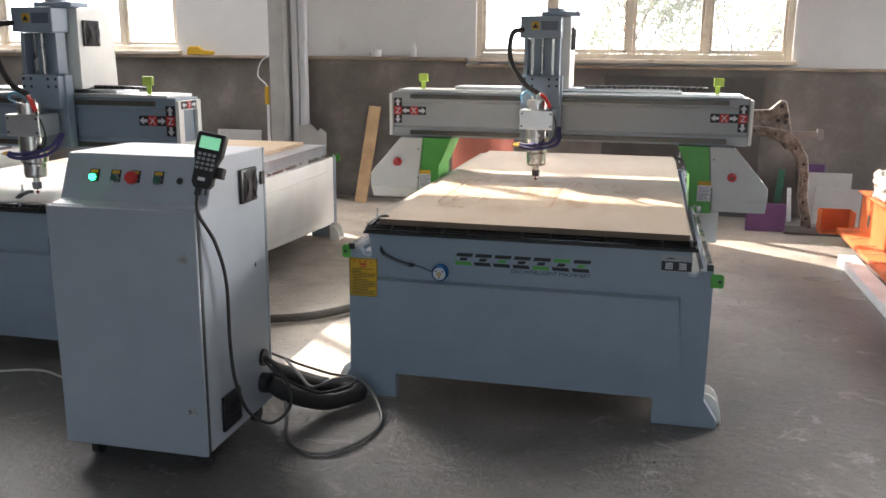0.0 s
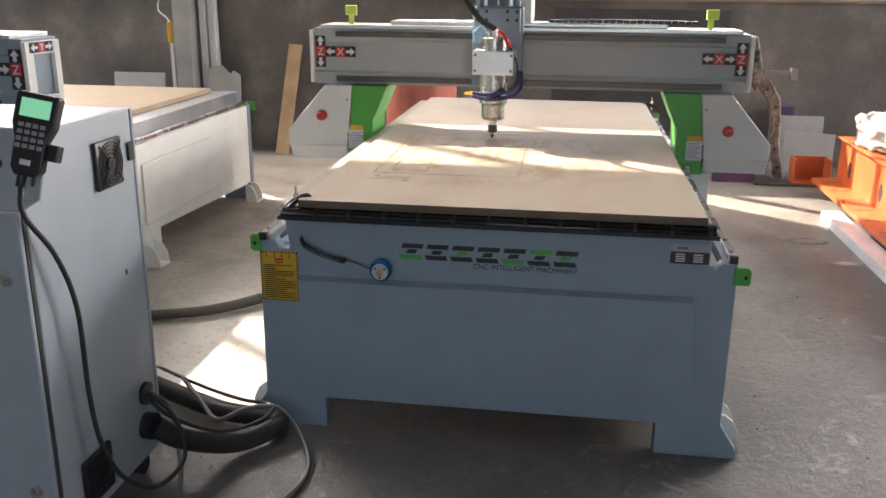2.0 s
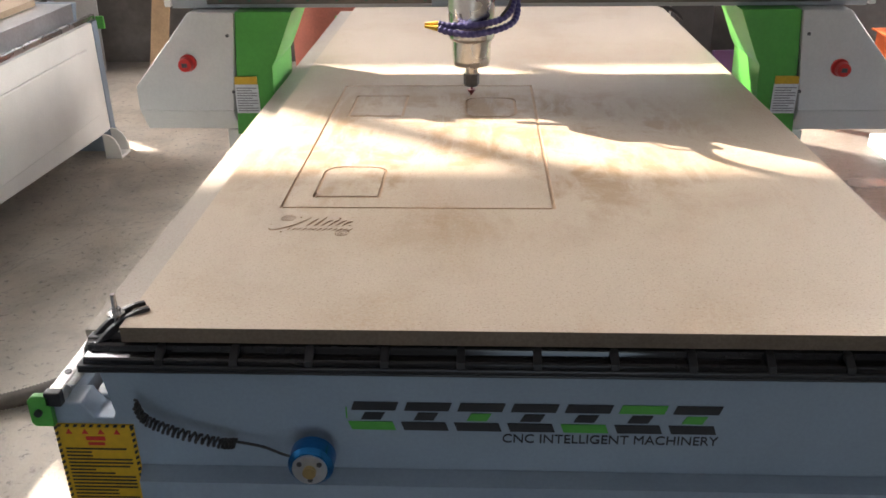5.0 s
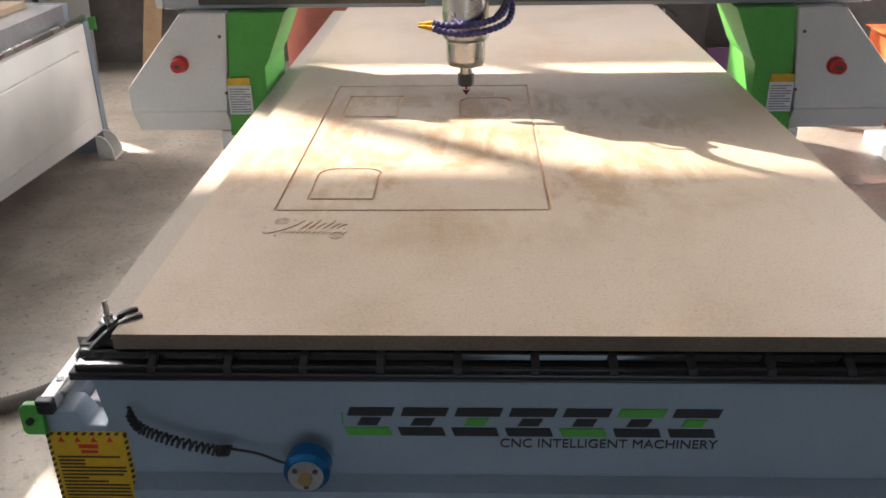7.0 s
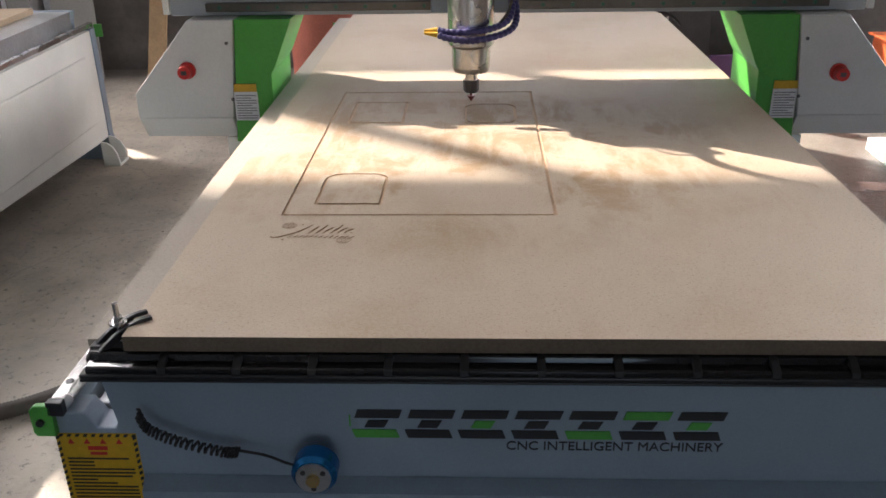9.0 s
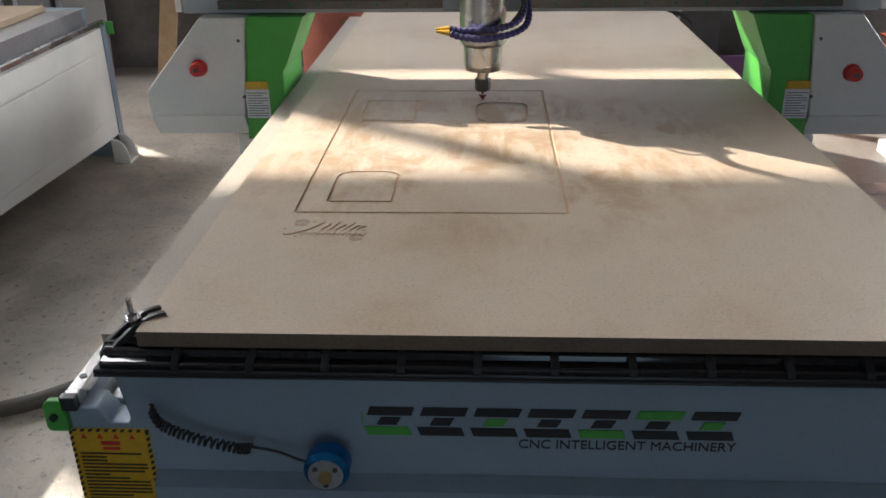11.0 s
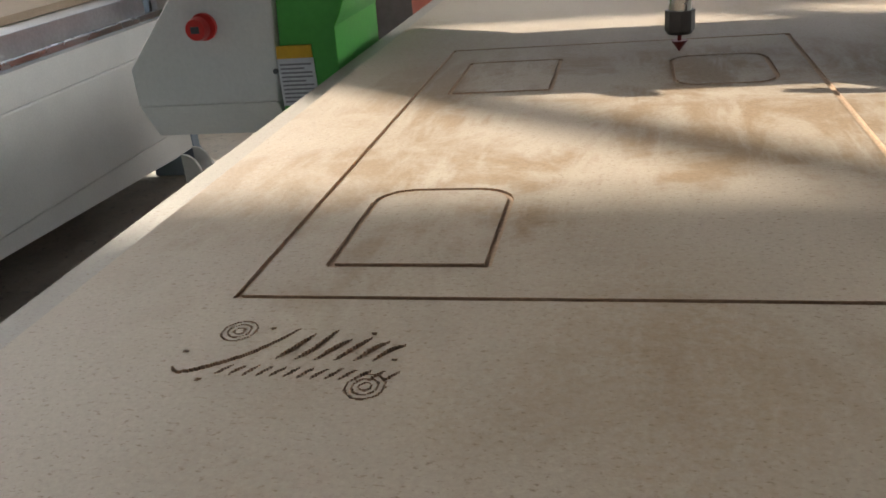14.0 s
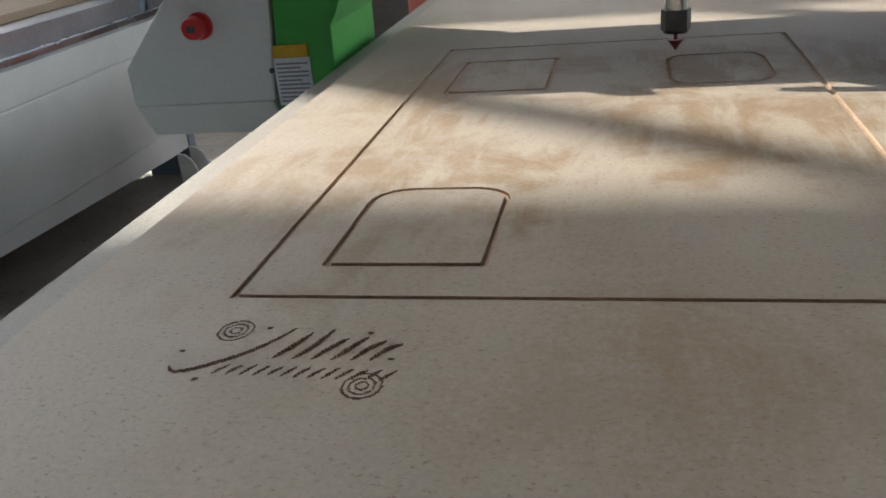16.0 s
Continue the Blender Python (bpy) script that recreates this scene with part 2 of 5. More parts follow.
M_LEAF = surface("leaf", (0.12, 0.155, 0.085), 0.6, vary=0.4, bump=0)
_n, _l = M_LEAF.node_tree.nodes, M_LEAF.node_tree.links
_tr, _mx = _n.new("ShaderNodeBsdfTranslucent"), _n.new("ShaderNodeMixShader")
_tr.inputs["Color"].default_value = (0.36, 0.42, 0.28, 1)
_mx.inputs[0].default_value = 0.35
_l.new(_n["Principled BSDF"].outputs[0], _mx.inputs[1])
_l.new(_tr.outputs[0], _mx.inputs[2])
_l.new(_mx.outputs[0], _n["Material Output"].inputs["Surface"])
M_BARK = surface("bark", (0.17, 0.13, 0.10), 0.9, vary=0.3, bump=0.5)
M_GLOW_GREEN = glowing("lit_green_lamp", (0.02, 0.9, 0.3), 1.6)
M_SCREEN = glowing("green_screen", (0.16, 0.46, 0.27), 0.25)


def floor_material():
    m, tree, bsdf = nodes_of("concrete_floor")
    N, L = tree.nodes, tree.links
    co = N.new("ShaderNodeTexCoord")

    def noise_at(scale, detail, rough=0.6, dist=0.0):
        n = N.new("ShaderNodeTexNoise")
        n.inputs["Scale"].default_value, n.inputs["Detail"].default_value, n.inputs["Roughness"].default_value, n.inputs["Distortion"].default_value = scale, detail, rough, dist
        L.new(co.outputs["Object"], n.inputs["Vector"])
        return n.outputs["Fac"]

    def ramp(src, stops):
        r = N.new("ShaderNodeValToRGB")
        while len(r.color_ramp.elements) < len(stops):
            r.color_ramp.elements.new(0.5)
        for e, (p, c) in zip(r.color_ramp.elements, stops):
            e.position, e.color = p, (*c, 1)
        L.new(src, r.inputs["Fac"])
        return r.outputs["Color"]

    def mixed(a, b, fac, kind="MIX"):
        x = N.new("ShaderNodeMix")
        x.data_type, x.blend_type = "RGBA", kind
        if isinstance(fac, float):
            x.inputs["Factor"].default_value = fac
        else:
            L.new(fac, x.inputs["Factor"])
        L.new(a, x.inputs[6])
        L.new(b, x.inputs[7])
        return x.outputs[2]
    broad = noise_at(0.9, 6)
    base = ramp(broad, [(0.3, (0.100, 0.095, 0.092)), (0.5, (0.140, 0.134, 0.129)), (0.7, (0.190, 0.183, 0.176))])
    grain = ramp(noise_at(60, 4), [(0.3, (0.82, 0.82, 0.82)), (0.7, (1.12, 1.12, 1.12))])
    col = mixed(base, grain, 1.0, "MULTIPLY")
    stain = ramp(noise_at(2.3, 9, 0.7, 0.6), [(0.50, (0, 0, 0)), (0.64, (0.8, 0.8, 0.8))])
    dark = ramp(broad, [(0, (0.085, 0.080, 0.075)), (1, (0.12, 0.112, 0.105))])
    col = mixed(col, dark, stain)
    chips = ramp(noise_at(17, 6, 0.7), [(0.58, (0, 0, 0)), (0.64, (0.9, 0.9, 0.9))])
    col = mixed(col, dark, chips)
    pale = ramp(noise_at(5.0, 8, 0.75, 1.0), [(0.58, (0, 0, 0)), (0.70, (0.9, 0.9, 0.9))])
    light = ramp(broad, [(0, (0.30, 0.29, 0.275)), (1, (0.36, 0.35, 0.33))])
    col = mixed(col, light, pale)
    # fine sawdust trodden in round the machines, paled further to brighten the shaded floor
    mp = N.new("ShaderNodeMapping")
    mp.inputs["Location"].default_value, mp.inputs["Scale"].default_value = (0.27, -0.74, 0), (0.30, 0.26, 0)
    L.new(co.outputs["Object"], mp.inputs["Vector"])
    far = N.new("ShaderNodeVectorMath")
    far.operation = "LENGTH"
    L.new(mp.outputs["Vector"], far.inputs[0])
    near = ramp(far.outputs["Value"], [(0.52, (0.95, 0.95, 0.95)), (0.86, (0, 0, 0))])
    ragged = ramp(noise_at(3.2, 9, 0.72, 0.4), [(0.32, (0.55, 0.55, 0.55)), (0.56, (1, 1, 1))])
    dust = ramp(noise_at(1.6, 7, 0.6), [(0.3, (0.40, 0.33, 0.25)), (0.5, (0.50, 0.435, 0.355)), (0.7, (0.55, 0.50, 0.43))])
    col = mixed(col, dust, mixed(near, ragged, 1.0, "MULTIPLY"))
    # hairline cracks with a shape of their own
    v = N.new("ShaderNodeTexVoronoi")
    v.feature = "DISTANCE_TO_EDGE"
    v.inputs["Scale"].default_value = 0.55
    warp = N.new("ShaderNodeMix")
    warp.data_type, warp.blend_type = "RGBA", "ADD"
    warp.inputs["Factor"].default_value = 0.35
    n2 = N.new("ShaderNodeTexNoise")
    n2.inputs["Scale"].default_value, n2.inputs["Detail"].default_value = 2.5, 6
    L.new(co.outputs["Object"], n2.inputs["Vector"])
    L.new(co.outputs["Object"], warp.inputs[6])
    L.new(n2.outputs["Color"], warp.inputs[7])
    L.new(warp.outputs[2], v.inputs["Vector"])
    crack = ramp(v.outputs["Distance"], [(0.0, (0.28, 0.28, 0.28)), (0.0018, (0, 0, 0))])
    col = mixed(col, dark, crack)
    pits = ramp(noise_at(38, 7, 0.75, 0.3), [(0.565, (0, 0, 0)), (0.63, (0.75, 0.75, 0.75))])
    col = mixed(col, dark, pits)
    scuff = ramp(noise_at(8, 9, 0.8, 2.2), [(0.60, (0, 0, 0)), (0.66, (0.5, 0.5, 0.5))])
    col = mixed(col, light, scuff)
    L.new(col, bsdf.inputs["Base Color"])
    rr = N.new("ShaderNodeMapRange")
    rr.inputs["To Min"].default_value, rr.inputs["To Max"].default_value = 0.30, 0.66
    L.new(broad, rr.inputs["Value"])
    L.new(rr.outputs["Result"], bsdf.inputs["Roughness"])
    b = N.new("ShaderNodeBump")
    b.inputs["Strength"].default_value, b.inputs["Distance"].default_value = 0.85, 0.008
    L.new(noise_at(22, 8, 0.7), b.inputs["Height"])
    L.new(b.outputs["Normal"], bsdf.inputs["Normal"])
    return m


def board_material(name, base, dust, patch=None):
    """Fibreboard: fine felted fibres, specks, and blown sawdust lying in streaks and drifts."""
    m, tree, bsdf = nodes_of(name)
    N, L = tree.nodes, tree.links
    co = N.new("ShaderNodeTexCoord")

    def noise_at(scale, detail, rough=0.6, dist=0.0, squash=(1, 1, 1), turn=0):
        mp = N.new("ShaderNodeMapping")
        mp.inputs["Scale"].default_value, mp.inputs["Rotation"].default_value = squash, (0, 0, turn)
        L.new(co.outputs["Object"], mp.inputs["Vector"])
        n = N.new("ShaderNodeTexNoise")
        n.inputs["Scale"].default_value, n.inputs["Detail"].default_value, n.inputs["Roughness"].default_value, n.inputs["Distortion"].default_value = scale, detail, rough, dist
        L.new(mp.outputs["Vector"], n.inputs["Vector"])
        return n.outputs["Fac"]

    def ramp(src, stops):
        r = N.new("ShaderNodeValToRGB")
        for e, (p, c) in zip(r.color_ramp.elements, stops):
            e.position, e.color = p, (*c, 1)
        L.new(src, r.inputs["Fac"])
        return r.outputs["Color"]

    def mixed(a, b, fac, kind="MIX"):
        x = N.new("ShaderNodeMix")
        x.data_type, x.blend_type = "RGBA", kind
        if isinstance(fac, float):
            x.inputs["Factor"].default_value = fac
        else:
            L.new(fac, x.inputs["Factor"])
        L.new(a, x.inputs[6])
        L.new(b, x.inputs[7])
        return x.outputs[2]
    fib = noise_at(260, 4, 0.7)
    c0 = ramp(fib, [(0.3, tuple(c * 0.90 for c in base)), (0.7, tuple(c * 1.08 for c in base))])
    specks = ramp(noise_at(330, 3, 0.65, 0.0, (0.55, 1, 1)), [(0.59, (1, 1, 1)), (0.68, (0.62, 0.57, 0.51))])
    c0 = mixed(c0, specks, 1.0, "MULTIPLY")
    drift = noise_at(2.6, 6, 0.58, 0.1)
    d = ramp(drift, [(0.47, (0, 0, 0)), (0.74, (0.9, 0.9, 0.9))])
    dcol = ramp(noise_at(320, 3), [(0.3, tuple(c * 0.8 for c in dust)), (0.7, tuple(c * 1.12 for c in dust))])
    grit = ramp(noise_at(140, 5, 0.75), [(0.40, (0.25, 0.25, 0.25)), (0.62, (1, 1, 1))])
    c1 = mixed(c0, dcol, mixed(d, grit, 1.0, "MULTIPLY"))
    streak = ramp(noise_at(11, 8, 0.72, 0.0, (1.0, 0.24, 1), 0.45), [(0.60, (0, 0, 0)), (0.72, (0.55, 0.55, 0.55))])
    c2 = mixed(c1, dcol, mixed(streak, grit, 1.0, "MULTIPLY"))
    if patch:
        # trodden and blown sawdust where the tool has worked, in a ragged fan
        px, py, pw, ph = patch
        mp = N.new("ShaderNodeMapping")
        mp.inputs["Location"].default_value, mp.inputs["Scale"].default_value = (-px / pw, -py / ph, 0), (1 / pw, 1 / ph, 0)
        L.new(co.outputs["Object"], mp.inputs["Vector"])
        far = N.new("ShaderNodeVectorMath")
        far.operation = "LENGTH"
        L.new(mp.outputs["Vector"], far.inputs[0])
        near = ramp(far.outputs["Value"], [(0.5, (1, 1, 1)), (1.0, (0, 0, 0))])
        ragged = ramp(noise_at(5.5, 9, 0.70, 0.4), [(0.45, (0, 0, 0)), (0.57, (0.9, 0.9, 0.9))])
        fan = ramp(noise_at(14, 8, 0.7, 0.3, (1.0, 0.22, 1), -0.55), [(0.42, (0.08, 0.08, 0.08)), (0.53, (1, 1, 1))])
        wcol = ramp(noise_at(300, 3), [(0.3, (0.235, 0.155, 0.086)), (0.7, (0.33, 0.23, 0.138))])
        c2 = mixed(c2, wcol, mixed(mixed(near, ragged, 1.0, "MULTIPLY"), fan, 1.0, "MULTIPLY"))
    L.new(c2, bsdf.inputs["Base Color"])
    bsdf.inputs["Roughness"].default_value = 0.62
    bsdf.inputs["Specular IOR Level"].default_value = 0.35
    b = N.new("ShaderNodeBump")
    b.inputs["Strength"].default_value, b.inputs["Distance"].default_value = 0.35, 0.0012
    L.new(noise_at(190, 4, 0.7), b.inputs["Height"])
    L.new(b.outputs["Normal"], bsdf.inputs["Normal"])
    return m


M_FLOOR = floor_material()
M_MDF = board_material("fibreboard", (0.435, 0.362, 0.282), (0.335, 0.232, 0.138), (-0.12, 0.84, 0.72, 0.62))
M_SPOIL = board_material("grey_fibreboard", (0.36, 0.32, 0.27), (0.34, 0.26, 0.18))
M_TANBOARD = board_material("tan_fibreboard", (0.44, 0.34, 0.235), (0.36, 0.26, 0.16))
M_MDFWHITE = board_material("pale_board", (0.62, 0.59, 0.54), (0.50, 0.42, 0.33))

# ---- the hall ----
WY = 4.95                     # inner face of the back wall
X0, X1, Y0, TOP = -13.0, 7.0, -7.5, 7.0
SILL, HEAD, HEAD_WEST = 1.42, 3.1, 2.55       # lower windows
STEP_X, STEP_Z, SILL_MAIN = -1.30, 1.305, 1.382   # the cement ends lower from here eastwards
floor = solid("floor", box(bmesh.new(), X0 - 0.3, X1 + 0.3, Y0 - 0.3, WY + 0.3, -0.3, 0.0), M_FLOOR, "worn grey concrete workshop floor with stains and chips", "floor", "structure")
ground = solid("ground", box(bmesh.new(), -400, 400, -400, 400, -0.7, -0.31), surface("yard_earth", (0.30, 0.27, 0.22), 0.9, vary=0.2), "dusty earth yard outside", "ground", "structure")

LOWER = [(-8.6, -4.36), (-1.22, 1.64), (3.7, 6.3)]
UPPER = [(-8.2, -3.6)]
UP0, UP1 = 4.72, 6.15


def back_wall():
    """Cement render up to the sill, white panels above it, with the openings left free."""
    low, high = bmesh.new(), bmesh.new()
    box(low, X0, STEP_X, WY, WY + 0.26, 0, 1.36)
    box(low, STEP_X, X1, WY, WY + 0.26, 0, STEP_Z)
    xs = [X0] + [v for w in LOWER for v in w] + [X1]
    for a, b in zip(xs[::2], xs[1::2]):
        box(high, a, b, WY + 0.05, WY + 0.26, 1.36, HEAD)
    for k, (a, b) in enumerate(LOWER):
        box(high, a, b, WY + 0.05, WY + 0.26, 1.36, (SILL_MAIN if k == 1 else SILL) - 0.02)
    box(high, STEP_X, X1, WY + 0.05, WY + 0.26, STEP_Z, 1.36)
    box(high, LOWER[0][0], LOWER[0][1], WY + 0.05, WY + 0.26, HEAD_WEST, HEAD)
    box(high, X0, X1, WY + 0.05, WY + 0.26, HEAD, UP0)
    xs = [X0] + [v for w in UPPER for v in w] + [X1]
    for a, b in zip(xs[::2], xs[1::2]):
        box(high, a, b, WY + 0.05, WY + 0.26, UP0, UP1)
    box(high, X0, X1, WY + 0.05, WY + 0.26, UP1, TOP)
    solid("wall_north", low, M_PLASTER, "rough grey-brown cement render on the lower wall", "wall", "structure")
    solid("wall_north_upper", high, M_UPPER, "white painted upper wall panels", "wall", "structure")
    ledge = bmesh.new()
    box(ledge, X0, STEP_X - 0.003, WY - 0.02, WY + 0.05, 1.362, 1.392, 0.006)
    box(ledge, STEP_X + 0.003, X1, WY - 0.02, WY + 0.05, STEP_Z + 0.002, STEP_Z + 0.028, 0.006)
    solid("trim", ledge, surface("ledge_cement", (0.34, 0.27, 0.21), 0.85, vary=0.25, bump=0.4), "dusty brownish cement ledge along the wall", "ledge", "structure")


back_wall()
solid("wall_west", box(bmesh.new(), X0 - 0.25, X0, Y0, WY, 0, TOP), M_DIM, "plain grey end wall", "wall", "structure")
east = bmesh.new()
box(east, X1, X1 + 0.25, Y0, 1.6, 0, TOP)
box(east, X1, X1 + 0.25, 4.3, WY, 0, TOP)
box(east, X1, X1 + 0.25, 1.6, 4.3, 3.0, TOP)
solid("wall_east", east, M_DIM, "plain grey end wall with a wide gate opening", "wall", "structure")
south = bmesh.new()
box(south, X0, -0.6, Y0 - 0.25, Y0, 0, TOP)
box(south, 2.0, X1, Y0 - 0.25, Y0, 0, TOP)
box(south, -0.6, 2.0, Y0 - 0.25, Y0, 2.8, TOP)
solid("wall_south", south, M_DIM, "plain grey wall with a wide gate opening", "wall", "structure")
solid("ceiling", box(bmesh.new(), X0 - 0.25, X1 + 0.25, Y0 - 0.25, WY + 0.26, TOP, TOP + 0.12), M_ROOF, "grey sheet metal roof lining", "ceiling", "structure")


def window_unit(name, a, b, z0, z1, posts):
    """A painted steel frame with its posts and thin glass."""
    w = thing(name, "weathered cream painted window frame with clear panes", "window", ((a + b) / 2, WY, z0), kind="structure")
    cx, y = (a + b) / 2, 0.10
    fr = bmesh.new()
    h, hw = z1 - z0, (b - a) / 2
    for s in (-1, 1):
        box(fr, min(s * hw, s * (hw - 0.055)), max(s * hw, s * (hw - 0.055)), y, y + 0.08, 0, h, 0.005)
    box(fr, -hw + 0.055, hw - 0.055, y, y + 0.08, 0, 0.06, 0.005)
    box(fr, -hw + 0.055, hw - 0.055, y, y + 0.08, h - 0.06, h, 0.005)
    part("window_frame", fr, M_FRAME, w)
    part("window_sill", box(bmesh.new(), -hw - 0.04, hw + 0.04, -0.03, y, -0.025, 0.012, 0.006), M_FRAME, w)
    inner = [p - cx for p in posts]
    for p in inner:
        part("mullion", box(bmesh.new(), p - 0.026, p + 0.026, y + 0.005, y + 0.07, 0.06, h - 0.06, 0.004), M_FRAME, w)
    edges = [-hw + 0.055] + [q for p in inner for q in (p - 0.026, p + 0.026)] + [hw - 0.055]
    for p, q in zip(edges[::2], edges[1::2]):
        sash = bmesh.new()
        for u, v in ((p + 0.001, p + 0.03), (q - 0.03, q - 0.001)):
            box(sash, u, v, y + 0.02, y + 0.055, 0.062, h - 0.062, 0.003)
        box(sash, p + 0.03, q - 0.03, y + 0.02, y + 0.055, 0.062, 0.10, 0.003)
        box(sash, p + 0.03, q - 0.03, y + 0.02, y + 0.055, h - 0.10, h - 0.062, 0.003)
        s = part("sash", sash, M_FRAME, w)
        g = part("pane", box(bmesh.new(), p + 0.03, q - 0.03, y + 0.035, y + 0.039, 0.10, h - 0.10), M_GLASS, s)
        g.visible_shadow = False
    return w


M_GLASS, _t, _b = nodes_of("dusty_window_glass")
_b.inputs["Transmission Weight"].default_value, _b.inputs["Roughness"].default_value, _b.inputs["IOR"].default_value = 1.0, 0.02, 1.06
_co, _no, _ra = _t.nodes.new("ShaderNodeTexCoord"), _t.nodes.new("ShaderNodeTexNoise"), _t.nodes.new("ShaderNodeMapRange")
_no.inputs["Scale"].default_value, _no.inputs["Detail"].default_value = 3.0, 6
_ra.inputs["To Min"].default_value, _ra.inputs["To Max"].default_value = 0.015, 0.06
_t.links.new(_co.outputs["Object"], _no.inputs["Vector"])
_t.links.new(_no.outputs["Fac"], _ra.inputs["Value"])
_tl, _ms = _t.nodes.new("ShaderNodeBsdfTranslucent"), _t.nodes.new("ShaderNodeMixShader")
_tl.inputs["Color"].default_value = (0.8, 0.8, 0.8, 1)
_t.links.new(_ra.outputs["Result"], _ms.inputs[0])
_t.links.new(_b.outputs[0], _ms.inputs[1])
_t.links.new(_tl.outputs[0], _ms.inputs[2])
_t.links.new(_ms.outputs[0], _t.nodes["Material Output"].inputs["Surface"])
window_unit("window_1", LOWER[1][0], LOWER[1][1], SILL_MAIN, HEAD, [-0.50, 0.22, 0.90])
window_unit("window_2", LOWER[0][0], LOWER[0][1], SILL, HEAD_WEST, [-7.2, -6.5, -5.8, -5.02])
window_unit("window_4", LOWER[2][0], LOWER[2][1], SILL, HEAD, [4.35, 5.0, 5.65])
window_unit("window_3", UPPER[0][0], UPPER[0][1], UP0, UP1, [-7.1, -5.9, -4.75])

# glowing sheet outside that stands in for the bright hazy distance
M_GLOWHAZE, _t, _b = nodes_of("glowing_haze")
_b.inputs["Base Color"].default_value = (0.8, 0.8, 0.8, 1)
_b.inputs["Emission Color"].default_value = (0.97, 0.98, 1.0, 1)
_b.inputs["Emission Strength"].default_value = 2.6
solid("backdrop", box(bmesh.new(), -34, 26, 15.0, 15.1, -0.31, 5.0), M_GLOWHAZE, "glowing sheet standing in for the bright hazy distance", "backdrop", "structure")


def leafy_tree(place, height, spread, count, seed):
    rnd = random.Random(seed)
    t = thing("tree", "sunlit leafy green tree outside the window", "tree", place)
    wood = bmesh.new()
    tips = []
    cyl(wood, (0, 0, 0), (0.05, 0.02, height * 0.5), 0.09, 10, 0.06)
    for k in range(11):
        a, up = rnd.uniform(0, 6.28), rnd.uniform(0.28, 0.5) * height
        end = Vector((math.cos(a) * spread * rnd.uniform(0.4, 0.95), math.sin(a) * spread * rnd.uniform(0.4, 0.95), up + rnd.uniform(0.15, 0.5) * height))
        tube(wood, [(0.03, 0.01, up), (end.x * 0.5, end.y * 0.5, (up + end.z) / 2 + 0.1), end], 0.013, 6, steps=4)
        tips += [end, end * 0.8 + Vector((0, 0, up * 0.2))]
    part("trunk", wood, M_BARK, t)
    vs, fs = [], []
    for k in range(count):
        c = rnd.choice(tips) + Vector([rnd.gauss(0, spread * 0.22) for _ in range(3)])
        d = Vector([rnd.gauss(0, 1) for _ in range(3)]).normalized()
        e = d.orthogonal().normalized()
        s = rnd.uniform(0.035, 0.07)
        n = len(vs)
        vs += [c - d * s, c + e * s * 0.42, c + d * s, c - e * s * 0.42]
        fs.append((n, n + 1, n + 2, n + 3))
    mesh = bpy.data.meshes.new("crown")
    mesh.from_pydata(vs, [], fs)
    mesh.materials.append(M_LEAF)
    crown = new("crown", mesh)
    crown.parent = t
    return t


leafy_tree((0.1, 9.2, -0.31), 3.6, 1.0, 3600, 3)
leafy_tree((1.7, 10.4, -0.31), 3.2, 0.9, 1100, 5)
# unseen tall tree, added so its crown breaks up the sun through window_1
leafy_tree((-4.9, 9.4, -0.31), 9.0, 1.7, 5200, 7)

# steel column with its pipe casings
col = bmesh.new()
box(col, -3.15, -3.05, 4.66, 4.92, 0, TOP, 0.004)
box(col, -3.18, -3.03, 4.62, 4.66, 0, TOP, 0.004)
solid("column", col, M_COLUMN, "grey painted steel column against the wall", "column", "structure")
for k, (x, r) in enumerate(((-2.985, 0.034), (-2.905, 0.036))):
    pipe = bmesh.new()
    box(pipe, x - r, x + r, 4.78, 4.86, 0, TOP, 0.012)
    solid("pipe_casing", pipe, surface("casing_white", (0.62, 0.64, 0.68), 0.35, vary=0.05), "pale plastic pipe casing beside the column", "pipe", group="casings beside the column")


# ---- the routers ----
def bolts(name, places, material, parent, r=0.007, d=(0, -1, 0), h=0.006, seg=8):
    """Alike bolt heads, each an object of its own on one mesh."""
    mesh = finish(name, cyl(bmesh.new(), (0, 0, 0), Vector(d) * h, r, seg), material)
    for p in places:
        ob = new(name, mesh)
        ob.parent, ob.location = parent, p


